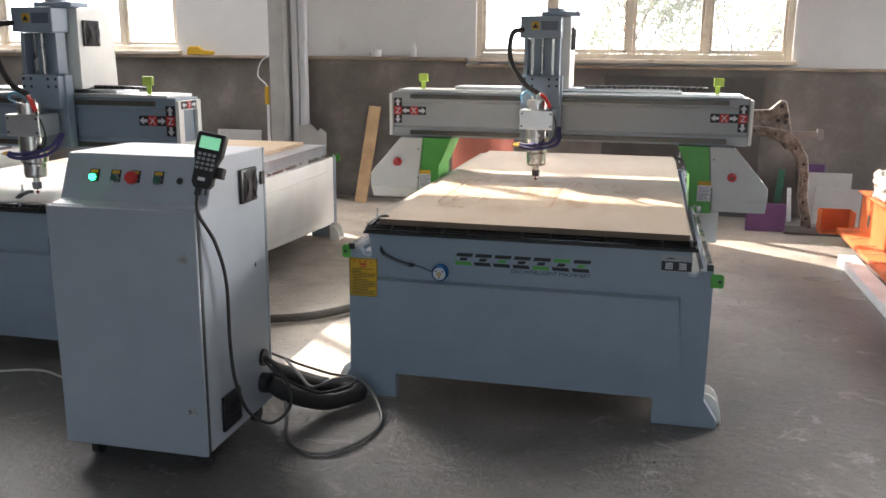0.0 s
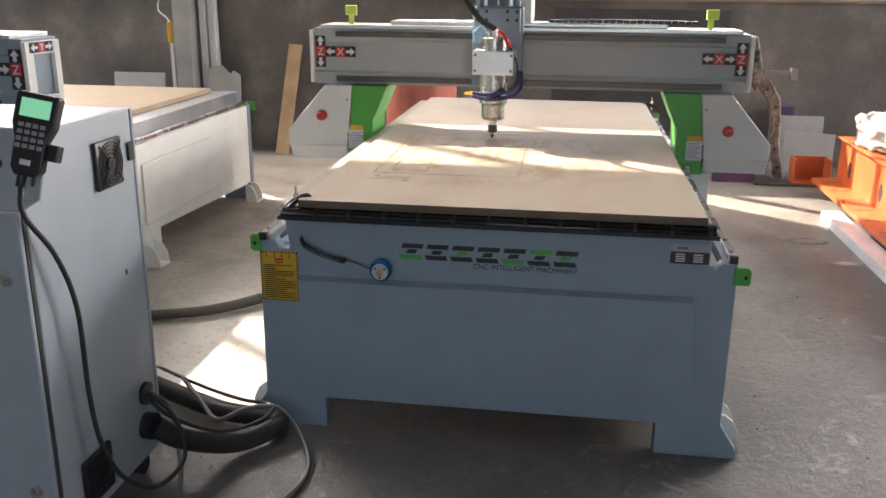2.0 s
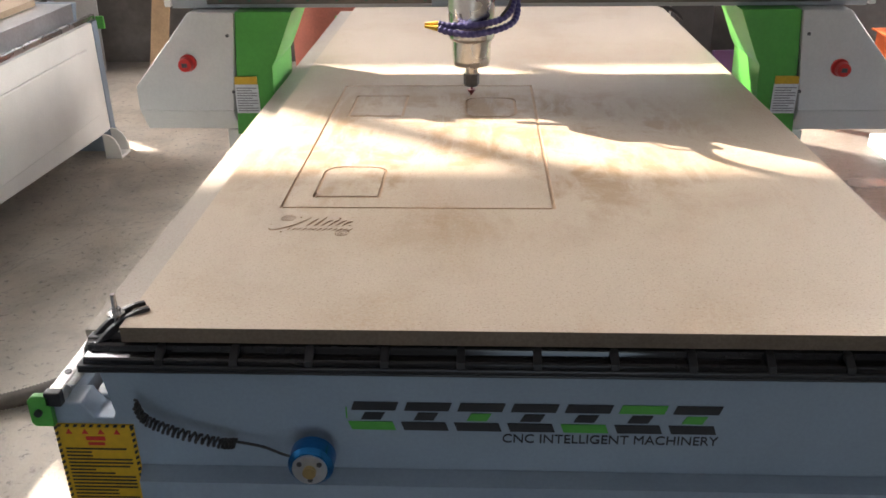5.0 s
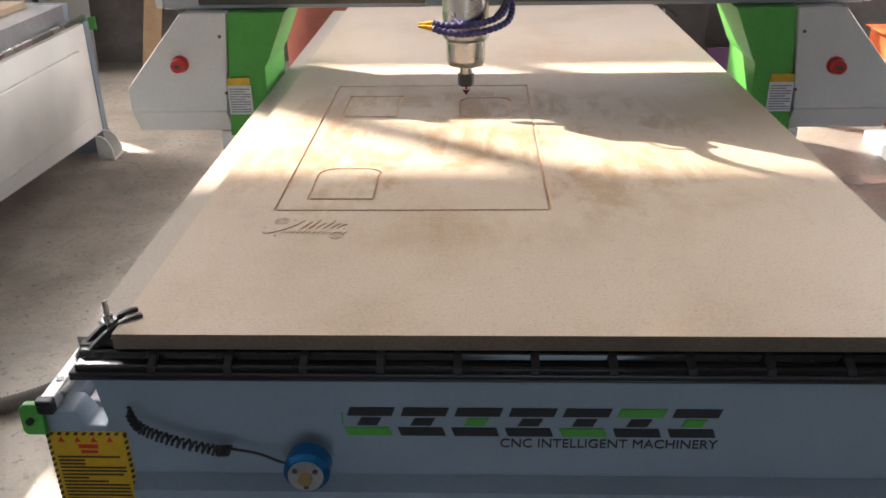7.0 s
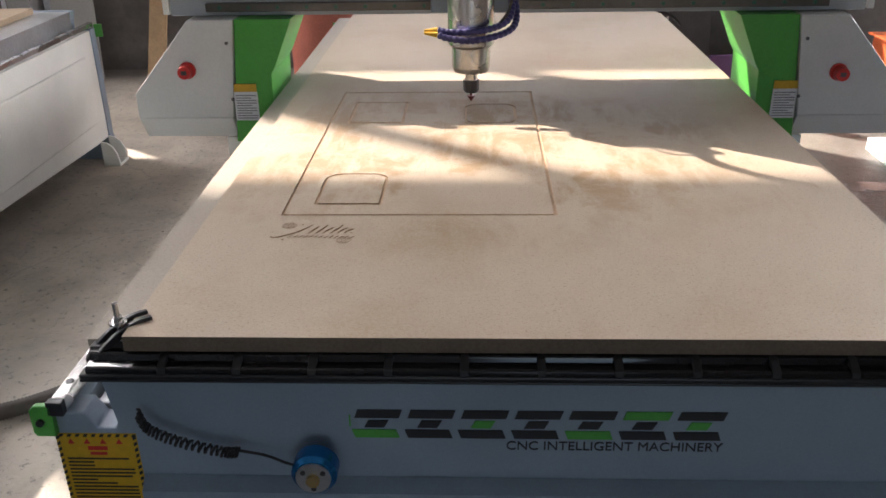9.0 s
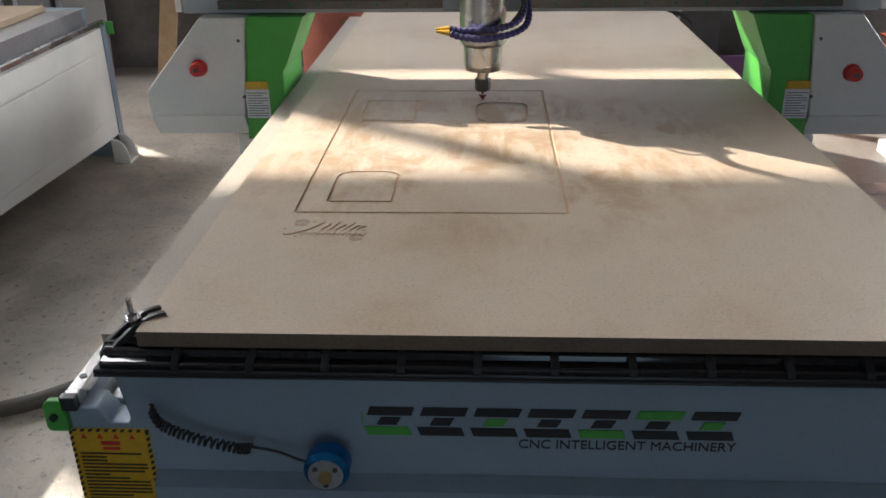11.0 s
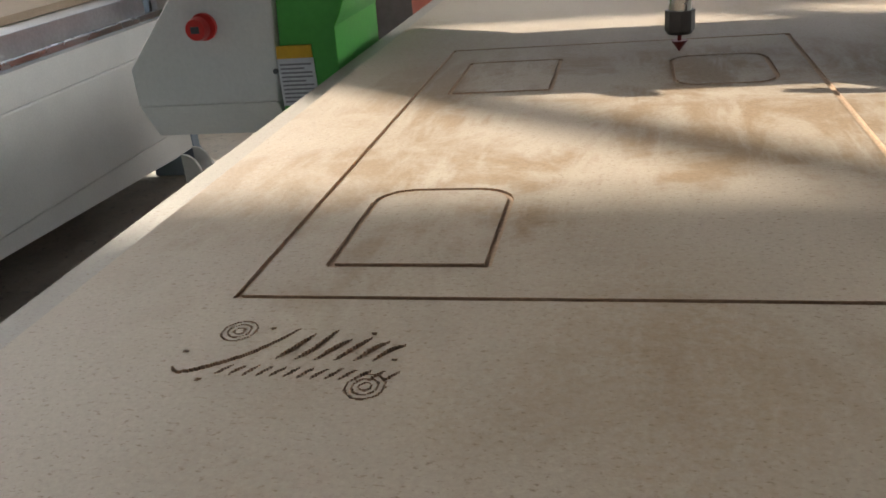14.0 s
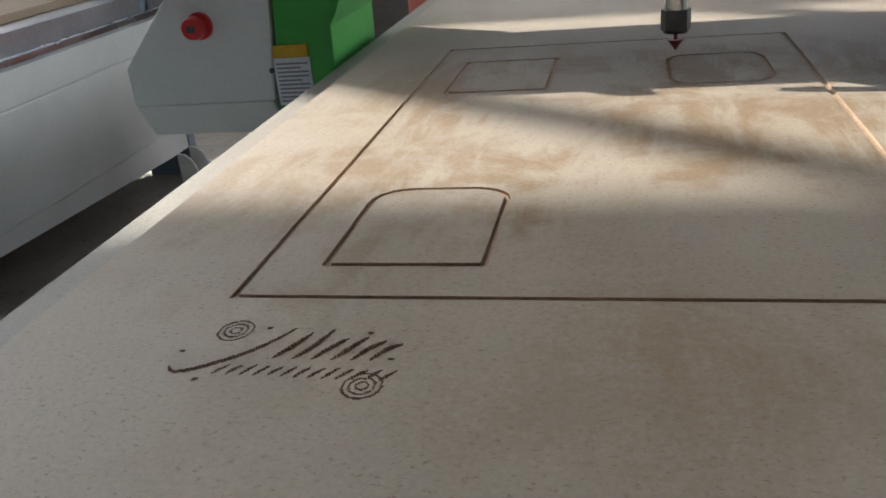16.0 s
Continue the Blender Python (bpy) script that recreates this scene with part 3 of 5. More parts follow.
def axis_sign(parent, x, z, y, letter_a, letter_b, side):
    """A dark cross of arrows with red squares: one arm across, one upright. side: +1 puts the across arm on the left."""
    s = 0.047
    base = bmesh.new()
    h = s / 2
    tee = [(-h, -3 * h), (h, -3 * h), (h, 3 * h), (-h, 3 * h), (-h, h), (-7 * h, h), (-7 * h, -h), (-h, -h)]
    prism(base, [(x + side * p, z + q) for p, q in tee], "y", y - 0.002, y)
    sign = part("axis_sign", base, M_INK, parent, "dark axis sign with white arrows and red squares")
    for cx in (x, x - side * 2 * s):
        part("red_square", box(bmesh.new(), cx - h + 0.001, cx + h - 0.001, y - 0.0034, y - 0.0021, z - h + 0.001, z + h - 0.001), M_RED, sign)

    def arrow(cx, cz, a):
        pts = [(-0.02, -0.007), (0, -0.007), (0, -0.017), (0.021, 0), (0, 0.017), (0, 0.007), (-0.02, 0.007)]
        ca, sa = math.cos(a), math.sin(a)
        part("arrow", prism(bmesh.new(), [(cx + ca * p - sa * q, cz + sa * p + ca * q) for p, q in pts], "y", y - 0.004, y - 0.0021), M_LABELW, sign)
    arrow(x, z + s, math.pi / 2)
    arrow(x, z - s, -math.pi / 2)
    arrow(x - side * s, z, 0 if side > 0 else math.pi)
    arrow(x - side * 3 * s, z, math.pi if side > 0 else 0)
    for letter, cx in ((letter_b, x), (letter_a, x - side * 2 * s)):
        lettering("letter", letter, 0.045, pose(cx, y - 0.0042, z - 0.0155, 90), M_LABELW, sign)
    return sign


def fan_grille(parent, m, size, name="fan"):
    """A square axial fan with ring guard, at the pose m, facing its own +z."""
    bm = bmesh.new()
    h = size / 2
    box(bm, -h, h, -h, h, 0, 0.012, 0.003)
    cyl(bm, (0, 0, 0.012), (0, 0, 0.017), h * 0.28, 20)
    for r in (0.45, 0.62, 0.78, 0.92):
        tube(bm, [(math.cos(a) * h * r, math.sin(a) * h * r, 0.015) for a in [k * 6.28319 / 18 for k in range(19)]], 0.0016, 5, steps=2)
    for k in range(4):
        a = k * 1.5708 + 0.785
        tube(bm, [(0, 0, 0.016), (math.cos(a) * h * 1.2, math.sin(a) * h * 1.2, 0.016)], 0.002, 5, steps=1)
    bm.transform(m)
    return part(name, bm, M_BLACK, parent, "black square cooling fan with ring guard", 40)


def router(name, place, gy, sx, label, full):
    """The whole machine: bed, rails, gantry and spindle head. gy: the beam's front; sx: the spindle's place along the beam."""
    r = thing(name, label, "cnc router", place, "routers side by side")
    L = 3.06
    # bed: a front plate with a recess for the feet, long side walls, back plate
    front = [(-0.77, 0.115), (-0.822, 0.03), (-0.822, 0), (-0.565, 0), (-0.565, 0.107), (0.51, 0.107), (0.51, 0), (0.765, 0), (0.765, 0.03), (0.71, 0.115),
             (0.71, 0.645), (0.664, 0.645), (0.646, 0.622), (0.617, 0.622), (0.613, 0.632), (0.628, 0.727), (-0.683, 0.727), (-0.668, 0.632), (-0.672, 0.622), (-0.70, 0.622), (-0.718, 0.649), (-0.77, 0.649)]
    bed = bmesh.new()
    prism(bed, front, "y", 0.0, 0.05, 0.003)
    part("front_frame", bed, M_PAINT, r, "pale blue-grey painted steel frame")
    part("rear_frame", prism(bmesh.new(), front, "y", L - 0.05, L, 0.003), M_PAINT, r, "pale blue-grey painted steel frame")
    for s, xo in ((-1, -0.765), (1, 0.705)):
        wall = bmesh.new()
        side = [(0.051, 0.12), (0.16, 0.10), (1.42, 0.17), (1.42, 0.0), (1.66, 0.0), (1.66, 0.17), (L - 0.2, 0.12), (L - 0.051, 0.12), (L - 0.051, 0.64), (0.051, 0.64)]
        prism(wall, side, "x", xo - 0.03 if s > 0 else xo, xo if s > 0 else xo + 0.03, 0.002)
        w = part("side_wall", wall, M_WHITE if not full else M_PAINT, r, "painted steel side wall with raised panels")
        out = xo + s * 0.0005
        for a, b in ((0.12, 1.36), (1.5, 2.9)):
            pan = bmesh.new()
            prism(pan, [(a, 0.22), (b, 0.22), (b, 0.54), (a, 0.54)], "x", min(out, out + s * 0.012), max(out, out + s * 0.012), 0.008)
            part("panel", pan, M_WHITE if not full else M_PAINT, w)
        for fy in (0.06, 1.46, L - 0.16):
            foot = bmesh.new()
            prism(foot, [(out, 0.125), (out + s * 0.03, 0.12), (out + s * 0.055, 0.10), (out + s * 0.072, 0.065), (out + s * 0.078, 0.03), (out + s * 0.078, 0), (out, 0)], "y", fy, fy + 0.012, 0.002)
            prism(foot, [(out, 0.125), (out + s * 0.03, 0.12), (out + s * 0.055, 0.10), (out + s * 0.072, 0.065), (out + s * 0.078, 0.03), (out + s * 0.078, 0), (out, 0)], "y", fy + 0.1, fy + 0.112, 0.002)
            box(foot, min(out, out + s * 0.08), max(out, out + s * 0.08), fy, fy + 0.115, 0.0, 0.014, 0.002)
            part("foot", foot, M_WHITE, r)
        gut = bmesh.new()
        box(gut, min(xo - s * 0.045, xo - s * 0.08), max(xo - s * 0.045, xo - s * 0.08), 0.051, L - 0.051, 0.60, 0.632, 0.003)
        part("side_channel", gut, M_ALU, r, "milled bright side channel")
        rail = bmesh.new()
        rx = xo - s * 0.011
        box(rail, rx - 0.011, rx + 0.011, 0.004, L - 0.004, 0.6492, 0.672, 0.003)
        rl = part("linear_rail", rail, M_STEEL, r, "ground steel linear rail with bolt holes")
        bolts("bolt", [(rx, 0.05 + k * 0.125, 0.672) for k in range(24)], M_DARKSTEEL, rl, 0.006, (0, 0, 1), 0.0015, 10)
        part("rail_end", box(bmesh.new(), rx - 0.0125, rx + 0.0125, -0.012, 0.003, 0.6495, 0.674, 0.002), M_BLACK, rl)
        up, out_x = (0.613, 0.029) if s < 0 else (0.584, 0.043)
        br = bmesh.new()
        prism(br, [(xo - s * 0.006, up + 0.055), (xo + s * (out_x - 0.009), up + 0.055), (xo + s * out_x, up + 0.046), (xo + s * out_x, up + 0.007), (xo + s * (out_x - 0.005), up), (xo - s * 0.006, up)], "y", -0.012, -0.0005, 0.002)
        bk = part("stop_bracket", br, M_GREEN, r, "green painted stop bracket")
        bolts("bolt", [(xo + s * (out_x - 0.016), -0.012, up + 0.027)], M_INK, bk, 0.006)
        back = bmesh.new()
        prism(back, [(xo, 0.66), (xo + s * 0.038, 0.66), (xo + s * 0.038, 0.60), (xo, 0.60)], "y", L, L + 0.012, 0.003)
        part("stop_bracket", back, M_GREEN, r)
    # table top under the boards and the slotted black end profile
    part("table_plate", box(bmesh.new(), -0.68, 0.626, 0.052, L - 0.052, 0.60, 0.728, 0.002), M_ALU, r)
    pr = bmesh.new()
    box(pr, -0.695, 0.645, -0.030, 0.03, 0.7285, 0.7365, 0.002)
    box(pr, -0.69, 0.64, 0.010, 0.0285, 0.7368, 0.7595, 0.001)
    box(pr, -0.695, 0.645, -0.030, -0.0205, 0.7240, 0.7283, 0.0015)
    prof = part("end_profile", pr, M_BLACK, r, "black slotted end profile of the table")
    roll = bmesh.new()
    prism(roll, [(-0.0275, 0.7368), (-0.0265, 0.7440), (-0.0225, 0.7462), (-0.008, 0.7475), (-0.006, 0.7555), (-0.001, 0.7580), (0.0085, 0.7585), (0.0085, 0.7368)], "x", -0.685, 0.635, 0.0008)
    part("slot_cover", roll, M_GLOSSBLACK, prof, "", 60)
    rib = finish("rib", prism(bmesh.new(), [(-0.0295, 0.7368), (-0.0275, 0.7465), (-0.011, 0.7555), (0.006, 0.7595), (0.009, 0.7368)], "x", -0.006, 0.006, 0.0012), M_RIB)
    for k in range(12):
        ob = new("rib", rib)
        ob.parent, ob.location = prof, (-0.575 + k * 0.1085, 0, 0)
    # raised front panel with sloping edges
    pan = bmesh.new()
    o = [(-0.640, 0.198), (0.617, 0.198), (0.591, 0.536), (-0.640, 0.536)]
    i = [(-0.634, 0.205), (0.611, 0.205), (0.585, 0.529), (-0.634, 0.529)]
    vo, vi = [pan.verts.new((x, -0.001, z)) for x, z in o], [pan.verts.new((x, -0.034, z)) for x, z in i]
    pan.faces.new(vi)
    for k in range(4):
        pan.faces.new((vo[k], vo[(k + 1) % 4], vi[(k + 1) % 4], vi[k]))
    bmesh.ops.recalc_face_normals(pan, faces=pan.faces)
    part("front_panel", pan, M_PAINT, r)

    # gantry
    c, gb = -0.025, gy + 0.21
    beam = bmesh.new()
    prism(beam, [(gy, 0.985), (gy, 1.035), (gy + 0.012, 1.045), (gy + 0.012, 1.175), (gy, 1.185), (gy, 1.235), (gb, 1.235), (gb, 0.985)], "x", c - 0.965, c + 0.965, 0.002)
    beam = part("gantry_beam", beam, M_PAINT_LIT if full else M_PAINT, r, "pale grey gantry beam")
    top = bmesh.new()
    box(top, c - 0.93, c + 0.93, gy - 0.012, gb + 0.01, 1.2355, 1.25, 0.002)
    box(top, c - 0.62, c + 0.62, gy + 0.06, gb + 0.05, 1.2505, 1.268, 0.004)
    part("top_cover", top, M_ALU, beam, "bright cover strip with drag chain tray")
    chain = bmesh.new()
    for k in range(22):
        x = c + 0.10 + k * 0.03
        box(chain, x, x + 0.027, gy + 0.10, gy + 0.15, 1.2685, 1.281 + 0.004 * math.sin(k * 0.14), 0.002)
    part("drag_chain", chain, M_BLACK, beam, "black cable drag chain lying in its tray")
    rails = bmesh.new()
    for z in (1.01, 1.21):
        box(rails, c - 0.86, c + 0.86, gy - 0.018, gy, z - 0.012, z + 0.012, 0.002)
    rl = part("cross_rail", rails, M_CROSSRAIL, beam, "dark steel cross rail")
    bolts("bolt", [(c - 0.82 + k * 0.082, gy - 0.018, z) for z in (1.01, 1.21) for k in range(21)], M_GREENDARK, rl, 0.0055, h=0.002)
    for s in (-1, 1):
        cap = bmesh.new()
        x0, x1 = c + s * 0.966, c + s * 0.984
        for a, b, d, e in ((gy - 0.01, gy + 0.035, 0.99, 1.225), (gy + 0.165, gy + 0.2, 0.99, 1.225), (gy + 0.036, gy + 0.164, 1.18, 1.225), (gy + 0.036, gy + 0.164, 0.99, 1.03)):
            box(cap, min(x0, x1), max(x0, x1), a, b, d, e, 0.002)
        part("end_cap", cap, M_WHITE, beam, "cream end plate with a window")
        lim = bmesh.new()
        lx = c + s * 0.80
        box(lim, lx - 0.012, lx + 0.012, gy + 0.05, gy + 0.056, 1.2505, 1.30, 0.001)
        box(lim, lx - 0.022, lx + 0.03, gy + 0.03, gy + 0.05, 1.292, 1.335, 0.004)
        part("limit_sensor", lim, M_LIME, beam, "yellow-green limit sensor bracket")
        axis_sign(beam, c + s * 0.935, 1.13, gy - 0.0012, "X", "Z", s)
    if not full:
        sg = part("axis_sign", box(bmesh.new(), c + 0.9845, c + 0.9865, gy + 0.012, gy + 0.152, 1.186, 1.222), M_INK, beam, "small axis sign on the end plate")
        part("red_square", box(bmesh.new(), c + 0.9867, c + 0.988, gy + 0.064, gy + 0.10, 1.187, 1.221), M_RED, sg)
        for u, v in ((0.018, 1), (0.146, -1)):
            part("arrow", prism(bmesh.new(), [(gy + u, 1.204), (gy + u + v * 0.018, 1.217), (gy + u + v * 0.018, 1.209), (gy + u + v * 0.04, 1.209), (gy + u + v * 0.04, 1.199), (gy + u + v * 0.018, 1.199), (gy + u + v * 0.018, 1.191)], "x", c + 0.9867, c + 0.988), M_LABELW, sg)
        lettering("letter", "Y", 0.036, Matrix.Translation((c + 0.9886, gy + 0.082, 1.192)) @ Matrix.Rotation(math.pi / 2, 4, "Z") @ Matrix.Rotation(math.pi / 2, 4, "X"), M_LABELW, sg)
    for s in (-1, 1):
        def X(v):
            return c + s * v
        # cream outer housing, green folded inner plate, carriage below
        hou = bmesh.new()
        prism(hou, [(X(0.776), 0.983), (X(0.905), 0.983), (X(1.083), 0.775), (X(1.083), 0.705), (X(0.805), 0.705)], "y", gy - 0.06, gy + 0.30, 0.003)
        prism(hou, [(gy - 0.059, 0.7045), (gy + 0.299, 0.7045), (gy + 0.299, 0.635), (gy - 0.012, 0.635)], "x", min(X(0.807), X(1.083)), max(X(0.807), X(1.083)), 0.003)
        hou = part("gantry_side", hou, M_WHITE_SHADED if full else M_WHITE, r, "cream painted gantry housing with slanted edge")
        gr = bmesh.new()
        prism(gr, [(X(0.615), 0.983), (X(0.7755), 0.983), (X(0.8045), 0.63), (X(0.69), 0.63), (X(0.684), 0.83), (X(0.672), 0.85)], "y", gy - 0.05, gy + 0.22, 0.002)
        gr = part("inner_plate", gr, M_GREEN, r, "green folded steel inner plate")
        sc = 0.764
        st = bmesh.new()
        box(st, X(sc) - 0.034, X(sc) + 0.034, gy - 0.0535, gy - 0.0505, 0.695, 0.779)
        st = part("warning_sticker", st, M_LABELW, gr, "white instruction sticker with yellow head")
        part("yellow_head", box(bmesh.new(), X(sc) - 0.033, X(sc) + 0.033, gy - 0.0555, gy - 0.0505, 0.780, 0.802), M_YELLOW, st)
        for k in range(10):
            w = 0.058 - 0.014 * (k % 3 == 2)
            part("text_bar", box(bmesh.new(), X(sc) - 0.029, X(sc) - 0.029 + w, gy - 0.0548, gy - 0.0536, 0.701 + k * 0.0074, 0.7038 + k * 0.0074), M_GREYINK, st)
        ex, ez = (0.92, 0.845) if s < 0 else (0.898, 0.828)
        es = bmesh.new()
        cyl(es, (X(ex), gy - 0.06, ez), (X(ex), gy - 0.068, ez), 0.024, 20)
        cyl(es, (X(ex), gy - 0.068, ez), (X(ex), gy - 0.082, ez), 0.012, 16)
        cyl(es, (X(ex), gy - 0.082, ez), (X(ex), gy - 0.098, ez), 0.021, 22, 0.018)
        es = part("emergency_stop", es, M_RED, hou, "red mushroom emergency stop button", 40)
        part("button_mark", box(bmesh.new(), X(ex) - 0.008, X(ex) + 0.008, gy - 0.0992, gy - 0.098, ez - 0.006, ez + 0.006, 0.0005), M_DARKSTEEL, es)
        bolts("screw", [(X(0.80), gy - 0.06, z) for z in (0.76, 0.92)], M_DARKSTEEL, hou, 0.005, h=0.003)
        car = bmesh.new()
        box(car, X(0.79) - 0.06, X(0.79) + 0.06, gy + 0.0, gy + 0.22, 0.46, 0.629, 0.004)
        box(car, X(0.717) - 0.014, X(0.717) + 0.02, gy - 0.03, gy + 0.25, 0.6295, 0.7, 0.003)
        part("carriage", car, M_WHITE, r, "cream carriage block over the rail")
        shoe = bmesh.new()
        box(shoe, X(0.725) - 0.03, X(0.725) + 0.03, gy - 0.062, gy - 0.0555, 0.634, 0.668, 0.002)
        part("carriage_shoe", shoe, M_STEEL, r, "bright steel bearing shoe")

    # spindle head
    ya = gy - 0.20
    hd = bmesh.new()
    box(hd, sx - 0.11, sx + 0.11, gy - 0.075, gy - 0.02, 1.0, 1.34, 0.004)
    hd = part("carriage_plate", hd, M_PAINT, r, "grey carriage plate on the beam")
    zp = bmesh.new()
    box(zp, sx - 0.10, sx + 0.10, gy - 0.115, gy - 0.0755, 1.185, 1.335, 0.004)
    zp = part("slide_plate", zp, M_PAINT, r, "grey bolted slide plate")
    bolts("bolt", [(sx + u, gy - 0.115, z) for u in (-0.085, -0.045, 0.045, 0.085) for z in (1.285, 1.32)], M_INK, zp, 0.007, h=0.002)
    colm = bmesh.new()
    for u in (-0.095, 0.075):
        box(colm, sx + u, sx + u + 0.02, gy - 0.10, gy - 0.03, 1.3405, 1.53, 0.002)
    box(colm, sx - 0.074, sx + 0.074, gy - 0.045, gy - 0.03, 1.3405, 1.53, 0.001)
    colm = part("slide_column", colm, M_PAINT, r, "grey vertical slide column")
    part("lead_screw", cyl(bmesh.new(), (sx, gy - 0.07, 1.3405), (sx, gy - 0.07, 1.53), 0.010, 14), M_STEEL, colm, "", 40)
    for u in (-0.055, 0.055):
        part("guide_rail", box(bmesh.new(), sx + u - 0.008, sx + u + 0.008, gy - 0.06, gy - 0.0455, 1.3405, 1.53, 0.001), M_STEEL, colm)
    tb = bmesh.new()
    box(tb, sx - 0.115, sx + 0.10, gy - 0.125, gy - 0.0, 1.531, 1.645, 0.006)
    box(tb, sx - 0.01, sx + 0.19, gy - 0.10, gy + 0.03, 1.6455, 1.668, 0.006)
    cyl(tb, (sx + 0.06, gy - 0.03, 1.668), (sx + 0.06, gy - 0.03, 1.685), 0.05, 20)
    tb = part("motor_cover", tb, M_PAINT, r, "grey motor cover with warning label")
    part("warning_label", box(bmesh.new(), sx - 0.055, sx - 0.015, gy - 0.127, gy - 0.1251, 1.575, 1.615), M_YELLOW, tb)
    tri = bmesh.new()
    prism(tri, [(sx - 0.05, 1.583), (sx - 0.02, 1.583), (sx - 0.035, 1.609)], "y", gy - 0.1285, gy - 0.1271)
    part("triangle", tri, M_INK, tb)
    part("name_plate", box(bmesh.new(), sx - 0.005, sx + 0.085, gy - 0.127, gy - 0.1251, 1.572, 1.618), surface("blue_grey_plate", (0.10, 0.12, 0.17), 0.35), tb)
    hb = bmesh.new()
    prism(hb, [(gy + 0.005, 1.2695), (gy + 0.30, 1.2695), (gy + 0.29, 1.49), (gy + 0.24, 1.61), (gy + 0.19, 1.645), (gy + 0.005, 1.645)], "x", sx - 0.08, sx + 0.14, 0.004)
    hb = part("rear_housing", hb, M_WHITE, r, "cream sheet metal housing behind the slide")
    fan_grille(hb, Matrix.Translation((sx + 0.141, gy + 0.095, 1.53)) @ Matrix.Rotation(math.pi / 2, 4, "Y"), 0.12)
    ca = bmesh.new()
    box(ca, sx - 0.088, sx + 0.088, ya - 0.062, gy - 0.1155, 1.065, 1.165, 0.004)
    ca = part("spindle_clamp", ca, M_ALU, r, "bolted aluminium spindle clamp")
    bolts("bolt", [(sx + u, ya - 0.062, z) for u in (-0.075, 0.075) for z in (1.083, 1.147)], M_DARKSTEEL, ca, 0.006, h=0.003)
    sp = bmesh.new()
    cyl(sp, (sx, ya, 0.945), (sx, ya, 1.0645), 0.060, 36)
    cyl(sp, (sx, ya, 0.937), (sx, ya, 0.945), 0.054, 36, 0.060)
    cyl(sp, (sx, ya, 0.885), (sx, ya, 0.937), 0.0505, 36)
    cyl(sp, (sx, ya, 0.872), (sx, ya, 0.885), 0.046, 36, 0.050)
    sp = part("spindle", sp, M_STEEL, r, "brushed steel water-cooled spindle", 35)
    part("top_flange", cyl(bmesh.new(), (sx, ya, 1.1655), (sx, ya, 1.215), 0.056, 32), M_STEEL, sp, "", 35)
    nut = bmesh.new()
    cyl(nut, (sx, ya, 0.848), (sx, ya, 0.872), 0.016, 20)
    part("shaft", nut, M_STEEL, sp, "", 35)
    nut = bmesh.new()
    cyl(nut, (sx, ya, 0.8195), (sx, ya, 0.848), 0.021, 8)
    cyl(nut, (sx, ya, 0.815), (sx, ya, 0.8195), 0.017, 20, 0.020)
    part("collet_nut", nut, M_DARKSTEEL, sp, "", 35)
    bit = bmesh.new()
    cyl(bit, (sx, ya, 0.805), (sx, ya, 0.815), 0.003, 10)
    cyl(bit, (sx, ya, 0.79), (sx, ya, 0.805), 0.001, 10, 0.012)
    part("cutter_bit", bit, M_BITRED, sp, "red pointed cutter bit", 35)
    plug = bmesh.new()
    cyl(plug, (sx, ya, 1.215), (sx, ya, 1.25), 0.012, 14)
    cyl(plug, (sx - 0.03, ya, 1.215), (sx - 0.03, ya, 1.235), 0.007, 10)
    cyl(plug, (sx + 0.03, ya, 1.215), (sx + 0.03, ya, 1.235), 0.007, 10)
    part("connector", plug, M_STEEL, sp, "", 35)
    cab = tube(bmesh.new(), [(sx - 0.10, gy - 0.13, 1.575), (sx - 0.145, ya, 1.55), (sx - 0.15, ya, 1.42), (sx - 0.07, ya - 0.02, 1.30), (sx, ya, 1.25)], 0.013, 12, 0.06)
    part("power_hose", cab, M_RUBBER, r, "black corrugated cable hose")
    red = tube(bmesh.new(), [(sx + 0.02, ya - 0.03, 1.245), (sx + 0.045, ya - 0.045, 1.225), (sx + 0.07, ya - 0.05, 1.18)], 0.010, 10)
    part("red_tube", red, M_RED, r, "red heat-shrink sleeve")
    bl = tube(bmesh.new(), [(sx - 0.03, ya, 1.235), (sx - 0.05, ya - 0.03, 1.262), (sx - 0.085, ya - 0.03, 1.235), (sx - 0.095, gy - 0.13, 1.20)], 0.005, 8)
    part("water_tube", bl, surface("light_blue_tube", (0.15, 0.42, 0.62), 0.3), r, "light blue water tube")
    wire = tube(bmesh.new(), [(sx + 0.07, ya - 0.05, 1.18), (sx + 0.10, ya - 0.05, 1.11), (sx + 0.098, ya - 0.04, 1.04), (sx + 0.07, ya - 0.055, 1.0)], 0.004, 8)
    part("sensor_wire", wire, M_RUBBER, r)
    # two beaded coolant hoses round the spindle, each with a yellow nozzle
    for dz, dr in ((0.0, 0.0), (-0.019, 0.012)):
        path = smooth_line([(sx + 0.10 + dr, gy - 0.13, 1.07), (sx + 0.105 + dr, ya, 1.025 + dz), (sx + 0.078 + dr, ya - 0.05, 1.0 + dz), (sx + 0.01, ya - 0.078 - dr, 0.988 + dz), (sx - 0.055, ya - 0.07 - dr, 0.986 + dz * 0.7), (sx - 0.082, ya - 0.062 - dr, 0.99 + dz * 0.5)], 60)
        even, last = [], None
        for p in path:
            if last is None or (p - last).length > 0.0024:
                even.append(p)
                last = p
        hose = part("coolant_hose", tube(bmesh.new(), even, 0.0092, 12, steps=1, beads=5), M_HOSE, r, "dark blue beaded coolant hose")
